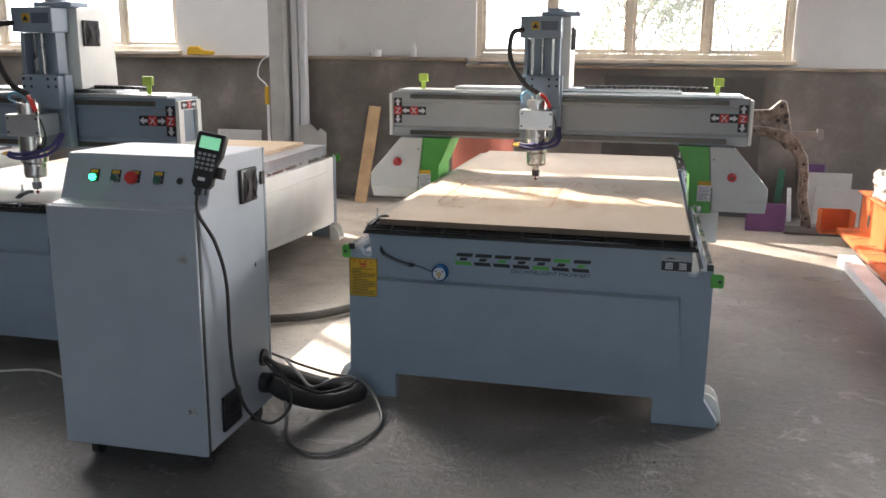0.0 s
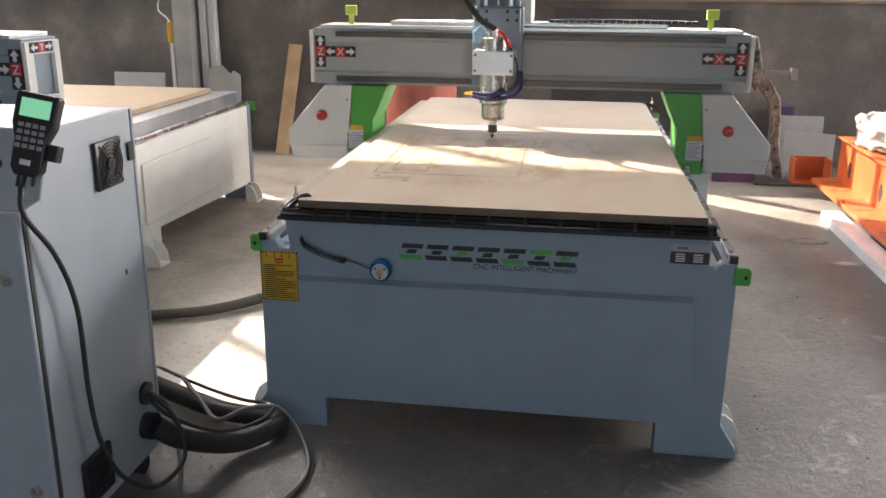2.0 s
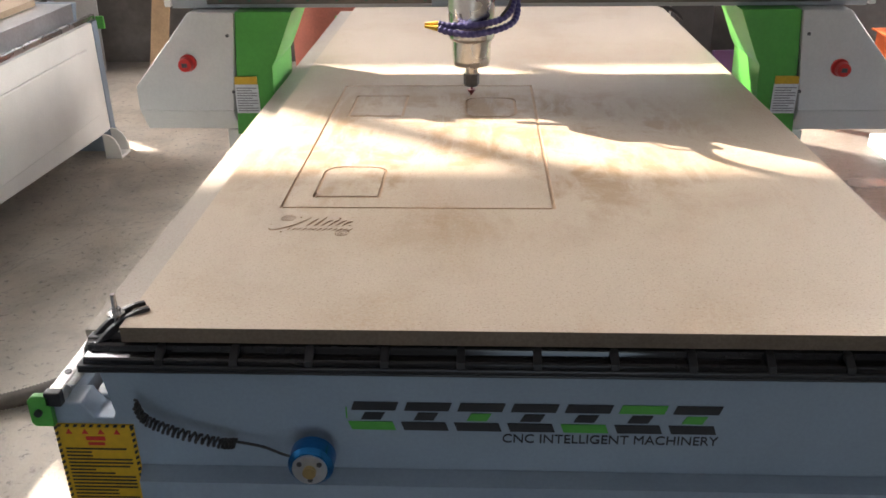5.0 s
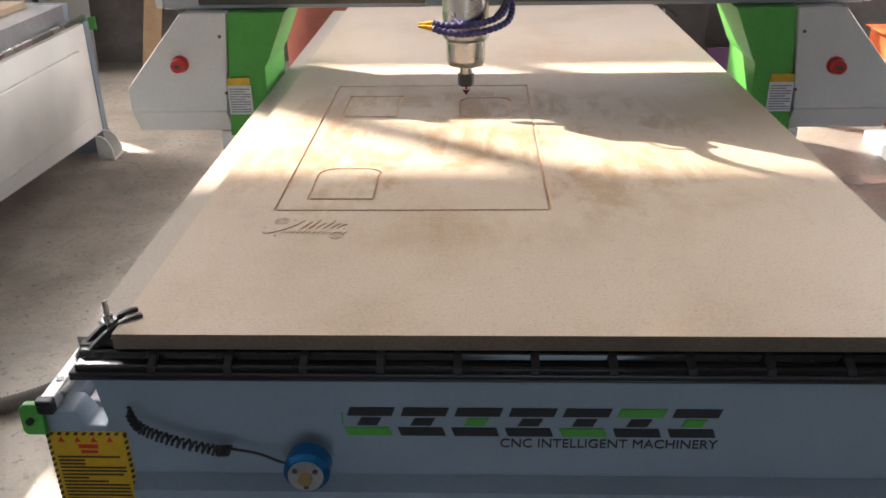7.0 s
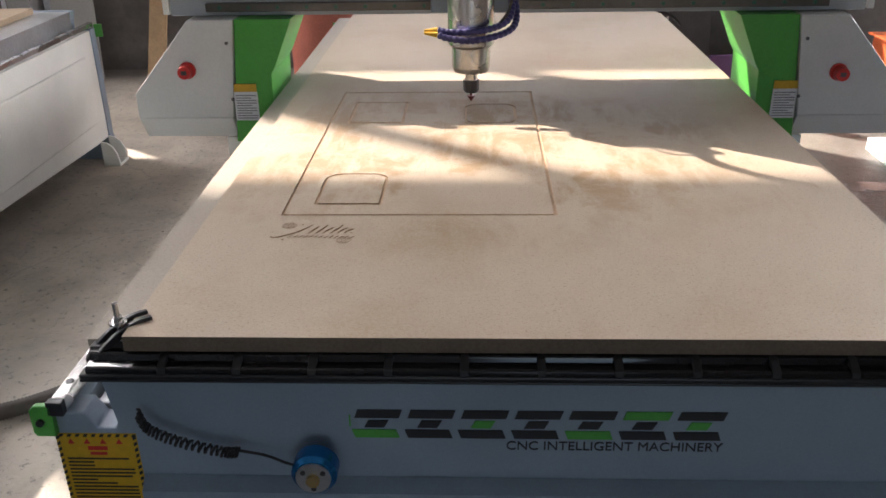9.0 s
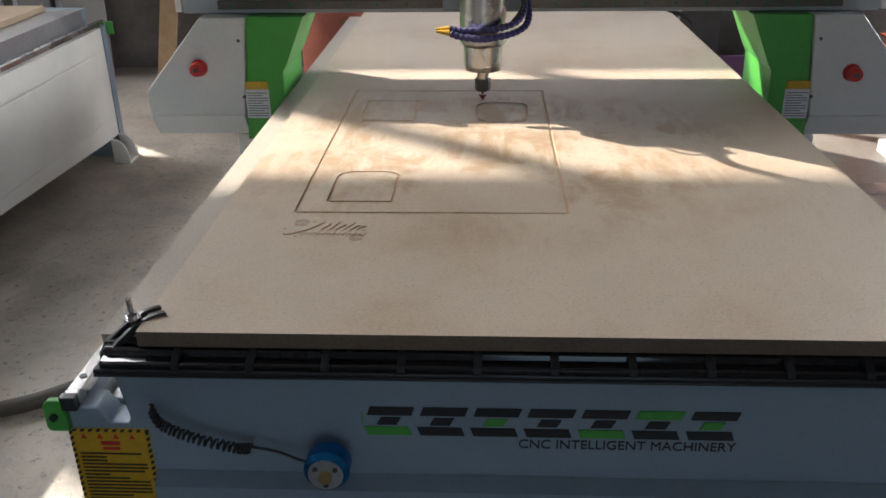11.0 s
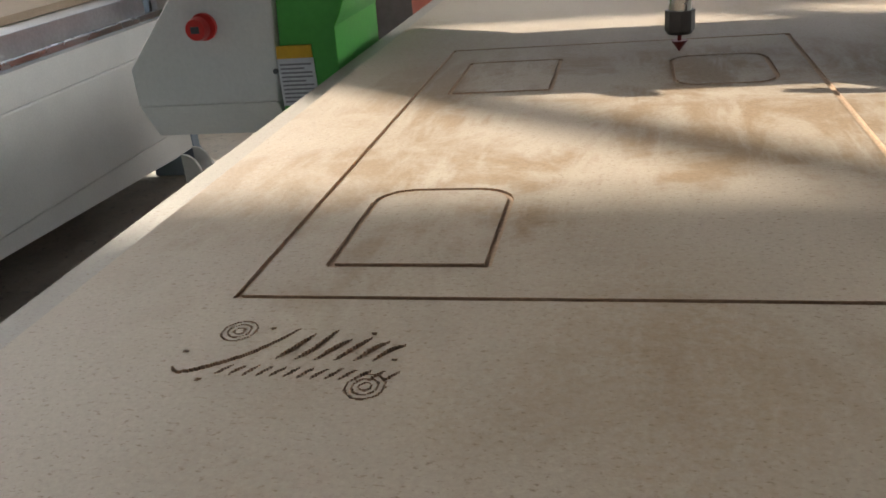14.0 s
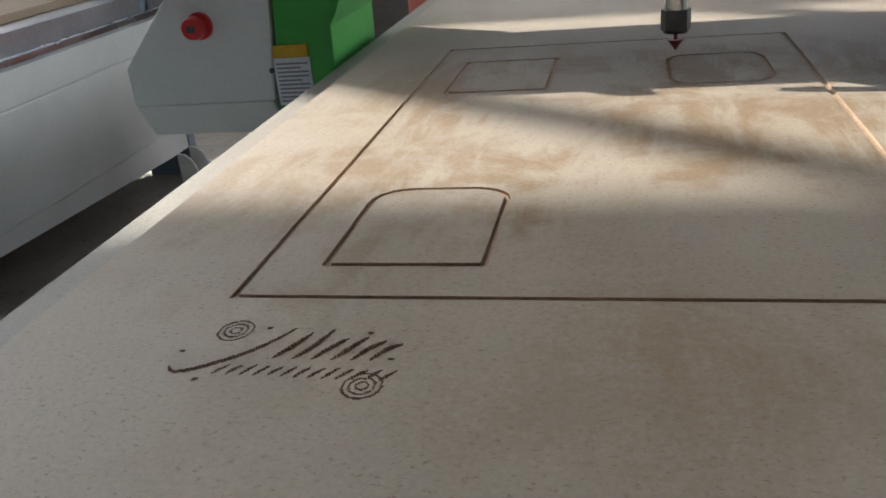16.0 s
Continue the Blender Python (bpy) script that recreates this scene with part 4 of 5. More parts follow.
        end = Vector((sx - 0.084, ya - 0.062 - dr, 0.99 + dz * 0.5))
        part("nozzle", cyl(bmesh.new(), end, end + Vector((-0.034, 0.006, -0.002 - dz * 0.3)), 0.0075, 12, 0.003), M_YELLOW, hose, "yellow plastic nozzle", 40)
    return r


M_LIME = surface("lime_plastic", (0.50, 0.68, 0.12), 0.45, vary=0.1)
M_BITRED = surface("red_carbide", (0.22, 0.03, 0.025), 0.35, 0.4, vary=0.15)
main = router("cnc_router", (0, 0, 0), 1.42, -0.14, "pale blue and cream flatbed router with green plates", True)
second = router("cnc_router", (-2.66, 0.02, 0), 0.30, 0.31, "cream flatbed router with grey spindle head and unused table", False)
third = copy_thing(second, pose(-5.32, 0.02, 0))
third["label"] = "cream flatbed router at the end of the row"


# ---- front decals of the main router ----
def decal(name, bm, material, parent, label=""):
    return part(name, bm, material, parent, label)


ys = bmesh.new()
box(ys, -0.767, -0.642, -0.0022, -0.0005, 0.445, 0.612)
sticker = decal("warning_sticker", ys, M_YELLOW, main, "yellow warning sticker with striped black edge")
hz = bmesh.new()
for k in range(15):
    for x in (-0.7665, -0.6475):
        z = 0.447 + k * 0.011
        prism(hz, [(x, z), (x + 0.005, z + 0.003), (x + 0.005, z + 0.0085), (x, z + 0.0055)], "y", -0.0036, -0.0023)
for k in range(10):
    for z in (0.4455, 0.607):
        x = -0.762 + k * 0.0125
        prism(hz, [(x, z), (x + 0.006, z), (x + 0.0085, z + 0.0045), (x + 0.0025, z + 0.0045)], "y", -0.0036, -0.0023)
part("stripe", hz, M_INK, sticker)
rnd = random.Random(4)
for k in range(17):
    w = rnd.choice((0.102, 0.102, 0.096, 0.07, 0.04))
    part("text_bar", box(bmesh.new(), -0.756, -0.756 + w, -0.0034, -0.0023, 0.4555 + k * 0.0068, 0.4580 + k * 0.0068), M_INK, sticker)
rd = bmesh.new()
box(rd, -0.72, -0.69, -0.0034, -0.0023, 0.582, 0.589)
box(rd, -0.718, -0.692, -0.0034, -0.0023, 0.573, 0.578)
for x in (-0.745, -0.72, -0.695, -0.67):
    prism(rd, [(x - 0.005, 0.594), (x + 0.005, 0.594), (x, 0.603)], "y", -0.0034, -0.0023)
part("red_mark", rd, M_RED, sticker)

# maker's mark: plain black and green slabs
CW, X_0, Z_0, Z_1, T = 0.0795, -0.312, 0.610, 0.660, 0.0145


def slab(bm, x0, x1, z0, z1, lean=0.0):
    prism(bm, [(x0, z0), (x1, z0), (x1 + lean, z1), (x0 + lean, z1)], "y", -0.0022, -0.0005)


logo = decal("maker_mark", box(bmesh.new(), X_0 - 0.002, X_0, -0.0022, -0.0005, Z_0 + 0.02, Z_0 + 0.04), M_GREEN, main, "black and green block mark on the front")
for k in range(7):
    a = X_0 + k * CW
    for z, lean, green in ((Z_1 - T, 0.005, k == 5), (Z_0, -0.005, k in (0, 4))):
        bm = bmesh.new()
        slab(bm, a + 0.006, a + CW - 0.007, z, z + T, lean)
        part("slab", bm, M_GREEN if green else M_INK, logo)
    bm = bmesh.new()
    prism(bm, [(a + 0.02, Z_0 + 0.0185), (a + 0.05, Z_0 + 0.0185), (a + 0.057, Z_0 + 0.0315), (a + 0.027, Z_0 + 0.0315)], "y", -0.0022, -0.0005)
    part("slab", bm, M_GREEN if k in (2, 6) else M_INK, logo)
lettering("lettering", "CNC INTELLIGENT MACHINERY", 0.0224, pose(0.081, -0.0012, 0.5895, 90), M_INK, main)

pl = bmesh.new()
box(pl, 0.508, 0.627, -0.0025, -0.0005, 0.638, 0.702)
plate = decal("type_plate", pl, surface("grey_plate", (0.34, 0.36, 0.38), 0.45, 0.3), main, "aluminium type plate with dark fields")
pk = bmesh.new()
box(pk, 0.511, 0.624, -0.0042, -0.0026, 0.641, 0.678)
part("dark_field", pk, M_INK, plate)
for cx in (0.54, 0.592):
    for k in range(4):
        part("text_bar", box(bmesh.new(), cx - 0.014, cx + 0.014, -0.0056, -0.0043, 0.648 + k * 0.007, 0.6515 + k * 0.007), M_LABELW, plate)
part("text_bar", box(bmesh.new(), 0.53, 0.56, -0.0042, -0.0026, 0.688, 0.692), M_INK, plate)

# blue round tool setter that hangs on the front by a coiled lead
ts = bmesh.new()
cyl(ts, (-0.362, -0.0145, 0.582), (-0.362, -0.04, 0.582), 0.034, 36)
cyl(ts, (-0.362, -0.040, 0.582), (-0.362, -0.047, 0.582), 0.034, 36, 0.028)
setter = thing("tool_setter", "blue anodised round tool setter hanging on the panel", "tool setter", (0, -0.014, 0))
body = part("body", ts, M_BLUE, setter, "", 35)
fc = bmesh.new()
cyl(fc, (-0.362, -0.0472, 0.582), (-0.362, -0.0495, 0.582), 0.026, 32)
part("face", fc, M_ALU, setter, "", 35)
pin = bmesh.new()
cyl(pin, (-0.362, -0.0495, 0.580), (-0.362, -0.056, 0.580), 0.010, 16)
part("probe", pin, surface("brass", (0.55, 0.40, 0.18), 0.35, 0.9), setter, "brass probe button", 35)
bolts("screw", [(-0.362 + 0.018 * math.cos(a), -0.0495, 0.582 + 0.018 * math.sin(a)) for a in (0.6, 2.5, 4.7)], M_DARKSTEEL, setter, 0.004, h=0.002)
coil, axis = [], smooth_line([(-0.622, -0.012, 0.668), (-0.605, -0.02, 0.645), (-0.56, -0.02, 0.622), (-0.50, -0.018, 0.604), (-0.478, -0.016, 0.602)], 40)
for k, p in enumerate(axis):
    a = k * 6.28319 / 5.5
    coil.append(p + Vector((0.25 * math.cos(a), math.sin(a), 0.97 * math.cos(a))) * 0.0070)
part("coiled_lead", tube(bmesh.new(), coil, 0.0024, 6, steps=1), M_RUBBER, setter, "black coiled lead")
part("lead", tube(bmesh.new(), [(-0.478, -0.012, 0.602), (-0.44, -0.010, 0.592), (-0.41, -0.014, 0.582), (-0.392, -0.026, 0.587)], 0.0022, 6), M_RUBBER, setter)


# ---- boards on the main table ----
spoil = bmesh.new()
box(spoil, -0.702, 0.622, 0.030, 2.62, 0.7405 - 0.012, 0.7605, 0.001)
solid("spoil_board", spoil, M_SPOIL, "dusty grey fibreboard under the work piece", "board")


def carved_board():
    """The work piece: grooves are cut under 3 mm deep along plain lines, arcs, rings and flourishes."""
    x0, x1, y0, y1, zt, zb = -0.633, 0.61, -0.004, 2.58, 0.785, 0.7608
    xs = np.concatenate([np.linspace(x0, -0.505, 12), np.arange(-0.50, -0.300, 0.0013), np.arange(-0.299, 0.034, 0.0024), np.linspace(0.04, x1, 40)])
    ys = np.concatenate([np.linspace(y0, 0.305, 20), np.arange(0.31, 0.405, 0.0013), np.arange(0.4065, 0.69, 0.0018), np.arange(0.692, 1.345, 0.0026), np.linspace(1.36, y1, 60)])
    cx, cy = np.meshgrid((xs[:-1] + xs[1:]) / 2, (ys[:-1] + ys[1:]) / 2, indexing="ij")
    cut = np.zeros(cx.shape, bool)

    def stroke(points, w):
        for (ax, ay), (bx, by) in zip(points, points[1:]):
            dx, dy = bx - ax, by - ay
            t = np.clip(((cx - ax) * dx + (cy - ay) * dy) / (dx * dx + dy * dy + 1e-12), 0, 1)
            cut[(cx - ax - t * dx) ** 2 + (cy - ay - t * dy) ** 2 < (w / 2) ** 2] = True

    def rounded(a, b, c, d, rads):
        pts = []
        for (px, py, r), a0 in zip(((b, d, rads[0]), (a, d, rads[1]), (a, c, rads[2]), (b, c, rads[3])), (0, 90, 180, 270)):
            ox, oy = px + (r if px == a else -r), py + (r if py == c else -r)
            pts += [(ox + r * math.cos(radians(a0 + k * 15)), oy + r * math.sin(radians(a0 + k * 15))) for k in range(7)]
        stroke(pts + pts[:1], 0.0058)
    rounded(-0.492, 0.024, 0.445, 1.33, (0.0005,) * 4)
    rounded(-0.446, -0.311, 1.039, 1.225, (0.0005,) * 4)
    rounded(-0.152, -0.027, 1.035, 1.205, (0.03,) * 4)
    rounded(-0.438, -0.312, 0.500, 0.668, (0.032, 0.032, 0.0005, 0.0005))
    # carved flourish: rings, a long swash, slanted strokes and a wavy line
    for ox, oy, n in ((-0.468, 0.394, 3), (-0.360, 0.331, 3)):
        for k in range(n):
            r = 0.0038 + 0.0042 * k
            stroke([(ox + r * math.cos(a), oy + r * 1.1 * math.sin(a)) for a in [j * 0.35 for j in range(19)]], 0.0016)
    def swash(points, wide, thin=0.0016):
        """A bent stroke that swells in its middle."""
        line = smooth_line([(x, y, 0) for x, y in points], 7)
        for k, (p, q) in enumerate(zip(line, line[1:])):
            stroke([(p.x, p.y), (q.x, q.y)], thin + (wide - thin) * math.sin(math.pi * (k + 0.5) / (len(line) - 1)))
    swash([(-0.494, 0.347), (-0.488, 0.341), (-0.474, 0.346), (-0.452, 0.362), (-0.436, 0.381), (-0.426, 0.398)], 0.0050)
    for ox, top in ((-0.418, 0.392), (-0.404, 0.397), (-0.391, 0.386), (-0.378, 0.388), (-0.365, 0.384), (-0.353, 0.380)):
        swash([(ox + 0.006, top), (ox - 0.002, 0.374), (ox - 0.010, 0.360)], 0.0056)
    for k in range(13):
        ox, up = -0.458 + k * 0.0092, (0.0062, 0.0045, 0.0074)[k % 3]
        swash([(ox + 0.004, 0.348 + up * 0.4 - k * 0.0002), (ox, 0.345 - k * 0.0002), (ox - 0.003, 0.340 - k * 0.0002)], 0.0030, 0.0016)
    for dx, dy in ((-0.445, 0.398), (-0.372, 0.394), (-0.350, 0.362), (-0.470, 0.333), (-0.494, 0.366)):
        stroke([(dx, dy), (dx + 0.0005, dy)], 0.0036)
    h = np.where(cut, zt - 0.0026, zt)
    nx, ny = len(xs), len(ys)
    verts, faces, kinds, index = [], [], [], {}

    def v(i, j, z):
        key = (i, j, round(z * 10000))
        if key not in index:
            index[key] = len(verts)
            verts.append((float(xs[i]), float(ys[j]), float(z)))
        return index[key]
    for i in range(nx - 1):
        for j in range(ny - 1):
            z = h[i, j]
            faces.append((v(i, j, z), v(i + 1, j, z), v(i + 1, j + 1, z), v(i, j + 1, z)))
            kinds.append(2 if cut[i, j] else 0)
            for ii, jj, e in ((i + 1, j, ((i + 1, j), (i + 1, j + 1))), (i, j + 1, ((i + 1, j + 1), (i, j + 1)))):
                if ii < nx - 1 and jj < ny - 1 and h[ii, jj] != z:
                    (a, b), (c, d) = e
                    faces.append((v(a, b, z), v(a, b, h[ii, jj]), v(c, d, h[ii, jj]), v(c, d, z)))
                    kinds.append(2)
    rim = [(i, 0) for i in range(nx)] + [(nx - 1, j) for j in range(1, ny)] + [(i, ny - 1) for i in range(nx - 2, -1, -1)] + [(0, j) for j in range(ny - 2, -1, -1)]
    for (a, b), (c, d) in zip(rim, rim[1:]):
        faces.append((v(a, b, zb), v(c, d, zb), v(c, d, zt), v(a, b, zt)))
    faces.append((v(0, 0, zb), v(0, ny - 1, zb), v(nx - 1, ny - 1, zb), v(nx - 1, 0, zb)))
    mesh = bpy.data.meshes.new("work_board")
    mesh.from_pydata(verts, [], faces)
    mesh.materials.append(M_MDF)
    # rim: edge tone darkened for the unlit front face
    mesh.materials.append(M_MDFEDGE_SHADED)
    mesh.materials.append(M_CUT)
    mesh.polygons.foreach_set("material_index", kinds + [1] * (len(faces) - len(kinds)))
    return tagged(new("work_board", mesh), "tan fibreboard sheet with carved grooves and sawdust", "board")


carved_board()


def hold_down(place, turn):
    """A curved black clamp arm on a threaded stud with nut and washer."""
    c = thing("hold_down_clamp", "black curved clamp with steel stud on the board", "clamp", place, "clamps on the table", turn=turn)
    for dy in (-0.011, 0.011):
        arm = bmesh.new()
        arc = [(-0.052 + 0.098 * t, 0.052 * math.sin(t * 1.75) ** 0.8 - 0.03 if t else -0.03) for t in [k / 12 for k in range(13)]]
        outline = arc + [(x, z - 0.014) for x, z in arc[::-1]]
        prism(arm, outline, "y", dy - 0.004, dy + 0.004, 0.001)
        part("arm", arm, M_BLACK, c)
    stud = bmesh.new()
    cyl(stud, (0, 0, -0.02), (0, 0, 0.052), 0.0042, 12)
    part("stud", stud, M_STEEL, c, "", 40)
    nut = bmesh.new()
    cyl(nut, (0, 0, 0.019), (0, 0, 0.0215), 0.013, 20)
    cyl(nut, (0, 0, 0.0215), (0, 0, 0.029), 0.008, 6)
    part("nut", nut, M_STEEL, c)
    return c


hold_down((-0.650, 0.030, 0.769), 36)
hold_down((0.645, 2.55, 0.771), 190)

# ---- boards on the second table ----
pale = solid("pale_board", box(bmesh.new(), -2.66 - 0.60, -2.66 + 0.60, 0.06, 1.30, 0.7295, 0.765, 0.002), M_MDFWHITE, "pale fibreboard sheet with faint carved lines", "board")
for k, (x, y, w, turn) in enumerate(((-0.30, 0.35, 0.62, 12), (-0.12, 0.55, 0.80, 4), (0.10, 0.75, 0.55, -18), (-0.25, 0.95, 0.70, 8), (0.22, 0.42, 0.45, 62), (-0.42, 0.62, 0.50, 78), (0.32, 0.90, 0.40, 95), (0.02, 1.12, 0.85, 2))):
    cutline = bmesh.new()
    turned(cutline, -w / 2, w / 2, -0.0025, 0.0025, 0, 0.0006, pose(-2.66 + x, y, 0.7653, 0, 0, turn))
    part("cut_line", cutline, M_GREYINK, pale)
solid("tan_board", box(bmesh.new(), -2.66 - 0.60, -2.66 + 0.49, 1.33, 2.96, 0.7295, 0.757, 0.002), M_TANBOARD, "plain tan fibreboard sheet on the spare table", "board")
hold_down((-2.45, 0.14, 0.7755), 60)

# ---- control cabinet ----
cab = thing("control_cabinet", "light grey steel control cabinet on black castors", "control cabinet")
CX0, CX1, CF, CB = -1.555, -0.993, -0.83, -0.33
shell = bmesh.new()
prism(shell, [(CF, 0.085), (CF, 0.945), (CF + 0.055, 0.952), (CF + 0.122, 1.108), (CB, 1.104), (CB, 0.085)], "x", CX0, CX1, 0.005)
shell = part("body", shell, M_CAB, cab, "", 0)
# dark strip standing in for the shaded gap round the door
part("dark_door_gap", box(bmesh.new(), CX0 + 0.006, CX1 - 0.003, CF - 0.0115, CF + 0.001, 0.09, 0.94), M_RUBBER, cab)
door = part("door", box(bmesh.new(), CX0 + 0.0, CX1 - 0.004, CF - 0.026, CF - 0.012, 0.075, 0.944, 0.004), M_CAB, cab, "flush grey steel door")
for z in (0.785, 0.24):
    lk = bmesh.new()
    cyl(lk, (-1.045, CF - 0.026, z), (-1.045, CF - 0.032, z), 0.014, 22)
    cyl(lk, (-1.045, CF - 0.032, z), (-1.045, CF - 0.036, z), 0.010, 6)
    box(lk, -1.058, -1.034, CF - 0.040, CF - 0.036, z - 0.002, z + 0.004, 0.001)
    part("lock", lk, M_STEEL, door, "chrome quarter-turn lock", 35)
for z in (0.80, 0.24):
    part("hinge", box(bmesh.new(), CX0 - 0.006, CX0 - 0.0005, CF - 0.02, CF + 0.012, z - 0.03, z + 0.03, 0.002), M_BLACK, cab)
part("hinge", box(bmesh.new(), CX1 + 0.0005, CX1 + 0.008, CB - 0.035, CB - 0.005, 0.965, 1.015, 0.002), M_BLACK, cab)
part("rear_cover", box(bmesh.new(), CX0, CX1 + 0.003, CB + 0.0005, CB + 0.012, 0.085, 1.103, 0.003), M_CAB, cab)
# controls on the sloping face
tilt = math.atan2(0.156, 0.067)
face = Matrix.Translation((0, CF + 0.055, 0.952)) @ Matrix.Rotation(tilt, 4, "X")


def control(x, up, kind):
    m = face @ Matrix.Translation((x, up, 0.0))
    pl = box(bmesh.new(), -0.019, 0.019, -0.012, 0.032, 0.0005, 0.003, 0.0005)
    pl.transform(m)
    pl = part("legend_plate", pl, M_INK, cab)
    ye = box(bmesh.new(), -0.014, 0.014, 0.018, 0.029, 0.0031, 0.0042)
    ye.transform(m)
    part("yellow_field", ye, M_YELLOW, pl)
    ring, cap = bmesh.new(), bmesh.new()
    cyl(ring, (0, 0, 0.003), (0, 0, 0.010), 0.0165, 24)
    if kind == "stop":
        cyl(cap, (0, 0, 0.010), (0, 0, 0.022), 0.012, 18)
        cyl(cap, (0, 0, 0.022), (0, 0, 0.036), 0.0235, 26, 0.020)
    else:
        cyl(cap, (0, 0, 0.010), (0, 0, 0.018), 0.0125, 22, 0.011)
    ring.transform(m)
    cap.transform(m)
    ring = part("bezel", ring, M_STEEL if kind != "lamp" else M_GREENDARK, pl, "", 35)
    part({"stop": "emergency_stop", "lamp": "pilot_lamp", "push": "push_button"}[kind], cap, {"stop": M_RED, "lamp": M_GLOW_GREEN, "push": M_GREENDARK}[kind], pl, {"stop": "red mushroom stop button", "lamp": "glowing green pilot lamp", "push": "dark green push button"}[kind], 35)


for x, k in ((-1.435, "lamp"), (-1.352, "push"), (-1.277, "stop"), (-1.188, "push")):
    control(x, 0.080, k)
hole = cyl(bmesh.new(), (0, 0, 0.0003), (0, 0, 0.0016), 0.012, 20)
hole.transform(face @ Matrix.Translation((-1.108, 0.082, 0)))
part("cable_hole", hole, M_INK, cab)
fan_grille(cab, Matrix.Translation((CX1 + 0.0005, -0.475, 0.98)) @ Matrix.Rotation(math.pi / 2, 4, "Y"), 0.125)
vent = bmesh.new()
box(vent, CX1 + 0.0005, CX1 + 0.014, -0.75, -0.62, 0.125, 0.255, 0.003)
for k in range(8):
    box(vent, CX1 + 0.0141, CX1 + 0.018, -0.742, -0.628, 0.135 + k * 0.0145, 0.142 + k * 0.0145)
part("vent", vent, M_BLACK, cab, "black louvred vent")
kh = bmesh.new()
box(kh, CX1 + 0.0003, CX1 + 0.0015, -0.435, -0.425, 0.66, 0.675)
part("key_slot", kh, M_INK, cab)
gl = bmesh.new()
cyl(gl, (CX1, -0.40, 0.285), (CX1 + 0.012, -0.40, 0.285), 0.034, 22)
cyl(gl, (CX1, -0.41, 0.185), (CX1 + 0.03, -0.41, 0.185), 0.04, 22)
part("cable_gland", gl, M_BLACK, cab, "black cable gland", 35)
for x in (CX0 + 0.07, CX1 - 0.05):
    for y in (CF + 0.04, CB - 0.06):
        cs = bmesh.new()
        box(cs, x - 0.03, x + 0.03, y - 0.03, y + 0.03, 0.079, 0.0848, 0.001)
        prism(cs, [(y - 0.02, 0.079), (y + 0.02, 0.079), (y + 0.03, 0.03), (y + 0.012, 0.03)], "x", x - 0.019, x - 0.016)
        prism(cs, [(y - 0.02, 0.079), (y + 0.02, 0.079), (y + 0.03, 0.03), (y + 0.012, 0.03)], "x", x + 0.016, x + 0.019)
        cs = part("castor", cs, M_BLACK, cab, "black swivel castor")
        part("wheel", cyl(bmesh.new(), (x - 0.013, y + 0.02, 0.03), (x + 0.013, y + 0.02, 0.03), 0.03, 20), M_RUBBER, cs, "", 35)

# hand controller hooked on the cabinet's edge
hand_m = Matrix.Translation((-0.972, CF + 0.045, 1.10)) @ Matrix.Rotation(radians(9), 4, "Y") @ Matrix.Rotation(radians(74), 4, "X") @ Matrix.Diagonal((0.84, 0.84, 0.84, 1))
ctl = thing("pendant_controller", "black pendant controller with green screen and keypad", "controller")


def on_pendant(name, bm, mat, parent, label="", rb=0):
    bm.transform(hand_m)
    return part(name, bm, mat, parent, label, rb)


bod = bmesh.new()
prism(bod, [(-0.056, 0.115), (0.056, 0.115), (0.06, 0.105), (0.058, 0.03), (0.042, -0.01), (0.044, -0.085), (0.03, -0.105), (-0.03, -0.105), (-0.044, -0.085), (-0.046, -0.01), (-0.06, 0.03), (-0.06, 0.105)], "z", 0, 0.03, 0.005)
bod = on_pendant("case", bod, M_BLACK, ctl)
on_pendant("screen", box(bmesh.new(), -0.042, 0.042, 0.05, 0.098, 0.0302, 0.0318, 0.0005), M_SCREEN, ctl, "pale green display")
key = box(bmesh.new(), -0.007, 0.007, -0.0055, 0.0055, 0.0302, 0.034, 0.0012)
keys = finish("key", key, surface("grey_key", (0.33, 0.34, 0.36), 0.5))
for i in range(4):
    for j in range(4):
        k = new("key", keys)
        k.parent = ctl
        k.matrix_basis = hand_m @ Matrix.Translation((-0.032 + i * 0.0205, 0.028 - j * 0.0185, 0))
on_pendant("plate", box(bmesh.new(), -0.018, 0.012, -0.076, -0.062, 0.0302, 0.0315), M_LABELW, ctl)
grip = bmesh.new()
box(grip, 0.045, 0.075, -0.055, -0.01, -0.01, 0.02, 0.004)
on_pendant("hook", grip, M_BLACK, ctl)
cyl_b = bmesh.new()
cyl(cyl_b, (-0.012, -0.103, 0.014), (-0.012, -0.135, 0.014), 0.014, 14)
cyl(cyl_b, (0.02, -0.103, 0.014), (0.02, -0.128, 0.014), 0.005, 10)
on_pendant("plug", cyl_b, M_BLACK, ctl, "", 35)
p0 = hand_m @ Vector((-0.012, -0.135, 0.014))
lead = tube(bmesh.new(), [p0, p0 + Vector((0.012, -0.02, -0.06)), (-0.962, -0.79, 0.83), (-0.955, -0.74, 0.68), (-0.957, -0.73, 0.45), (-0.952, -0.71, 0.30), (-0.93, -0.66, 0.17), (-0.88, -0.58, 0.10), (-0.85, -0.47, 0.13), (-0.90, -0.41, 0.22), (-0.98, -0.40, 0.285)], 0.0064, 10)
part("cable", lead, M_RUBBER, ctl, "black cable hanging in a loop")

# ---- cables and hoses on the floor ----
M_GREYCABLE = surface("grey_cable", (0.14, 0.135, 0.13), 0.5, vary=0.1)
M_DUSTHOSE = surface("dusty_hose", (0.085, 0.075, 0.065), 0.7, vary=0.25)
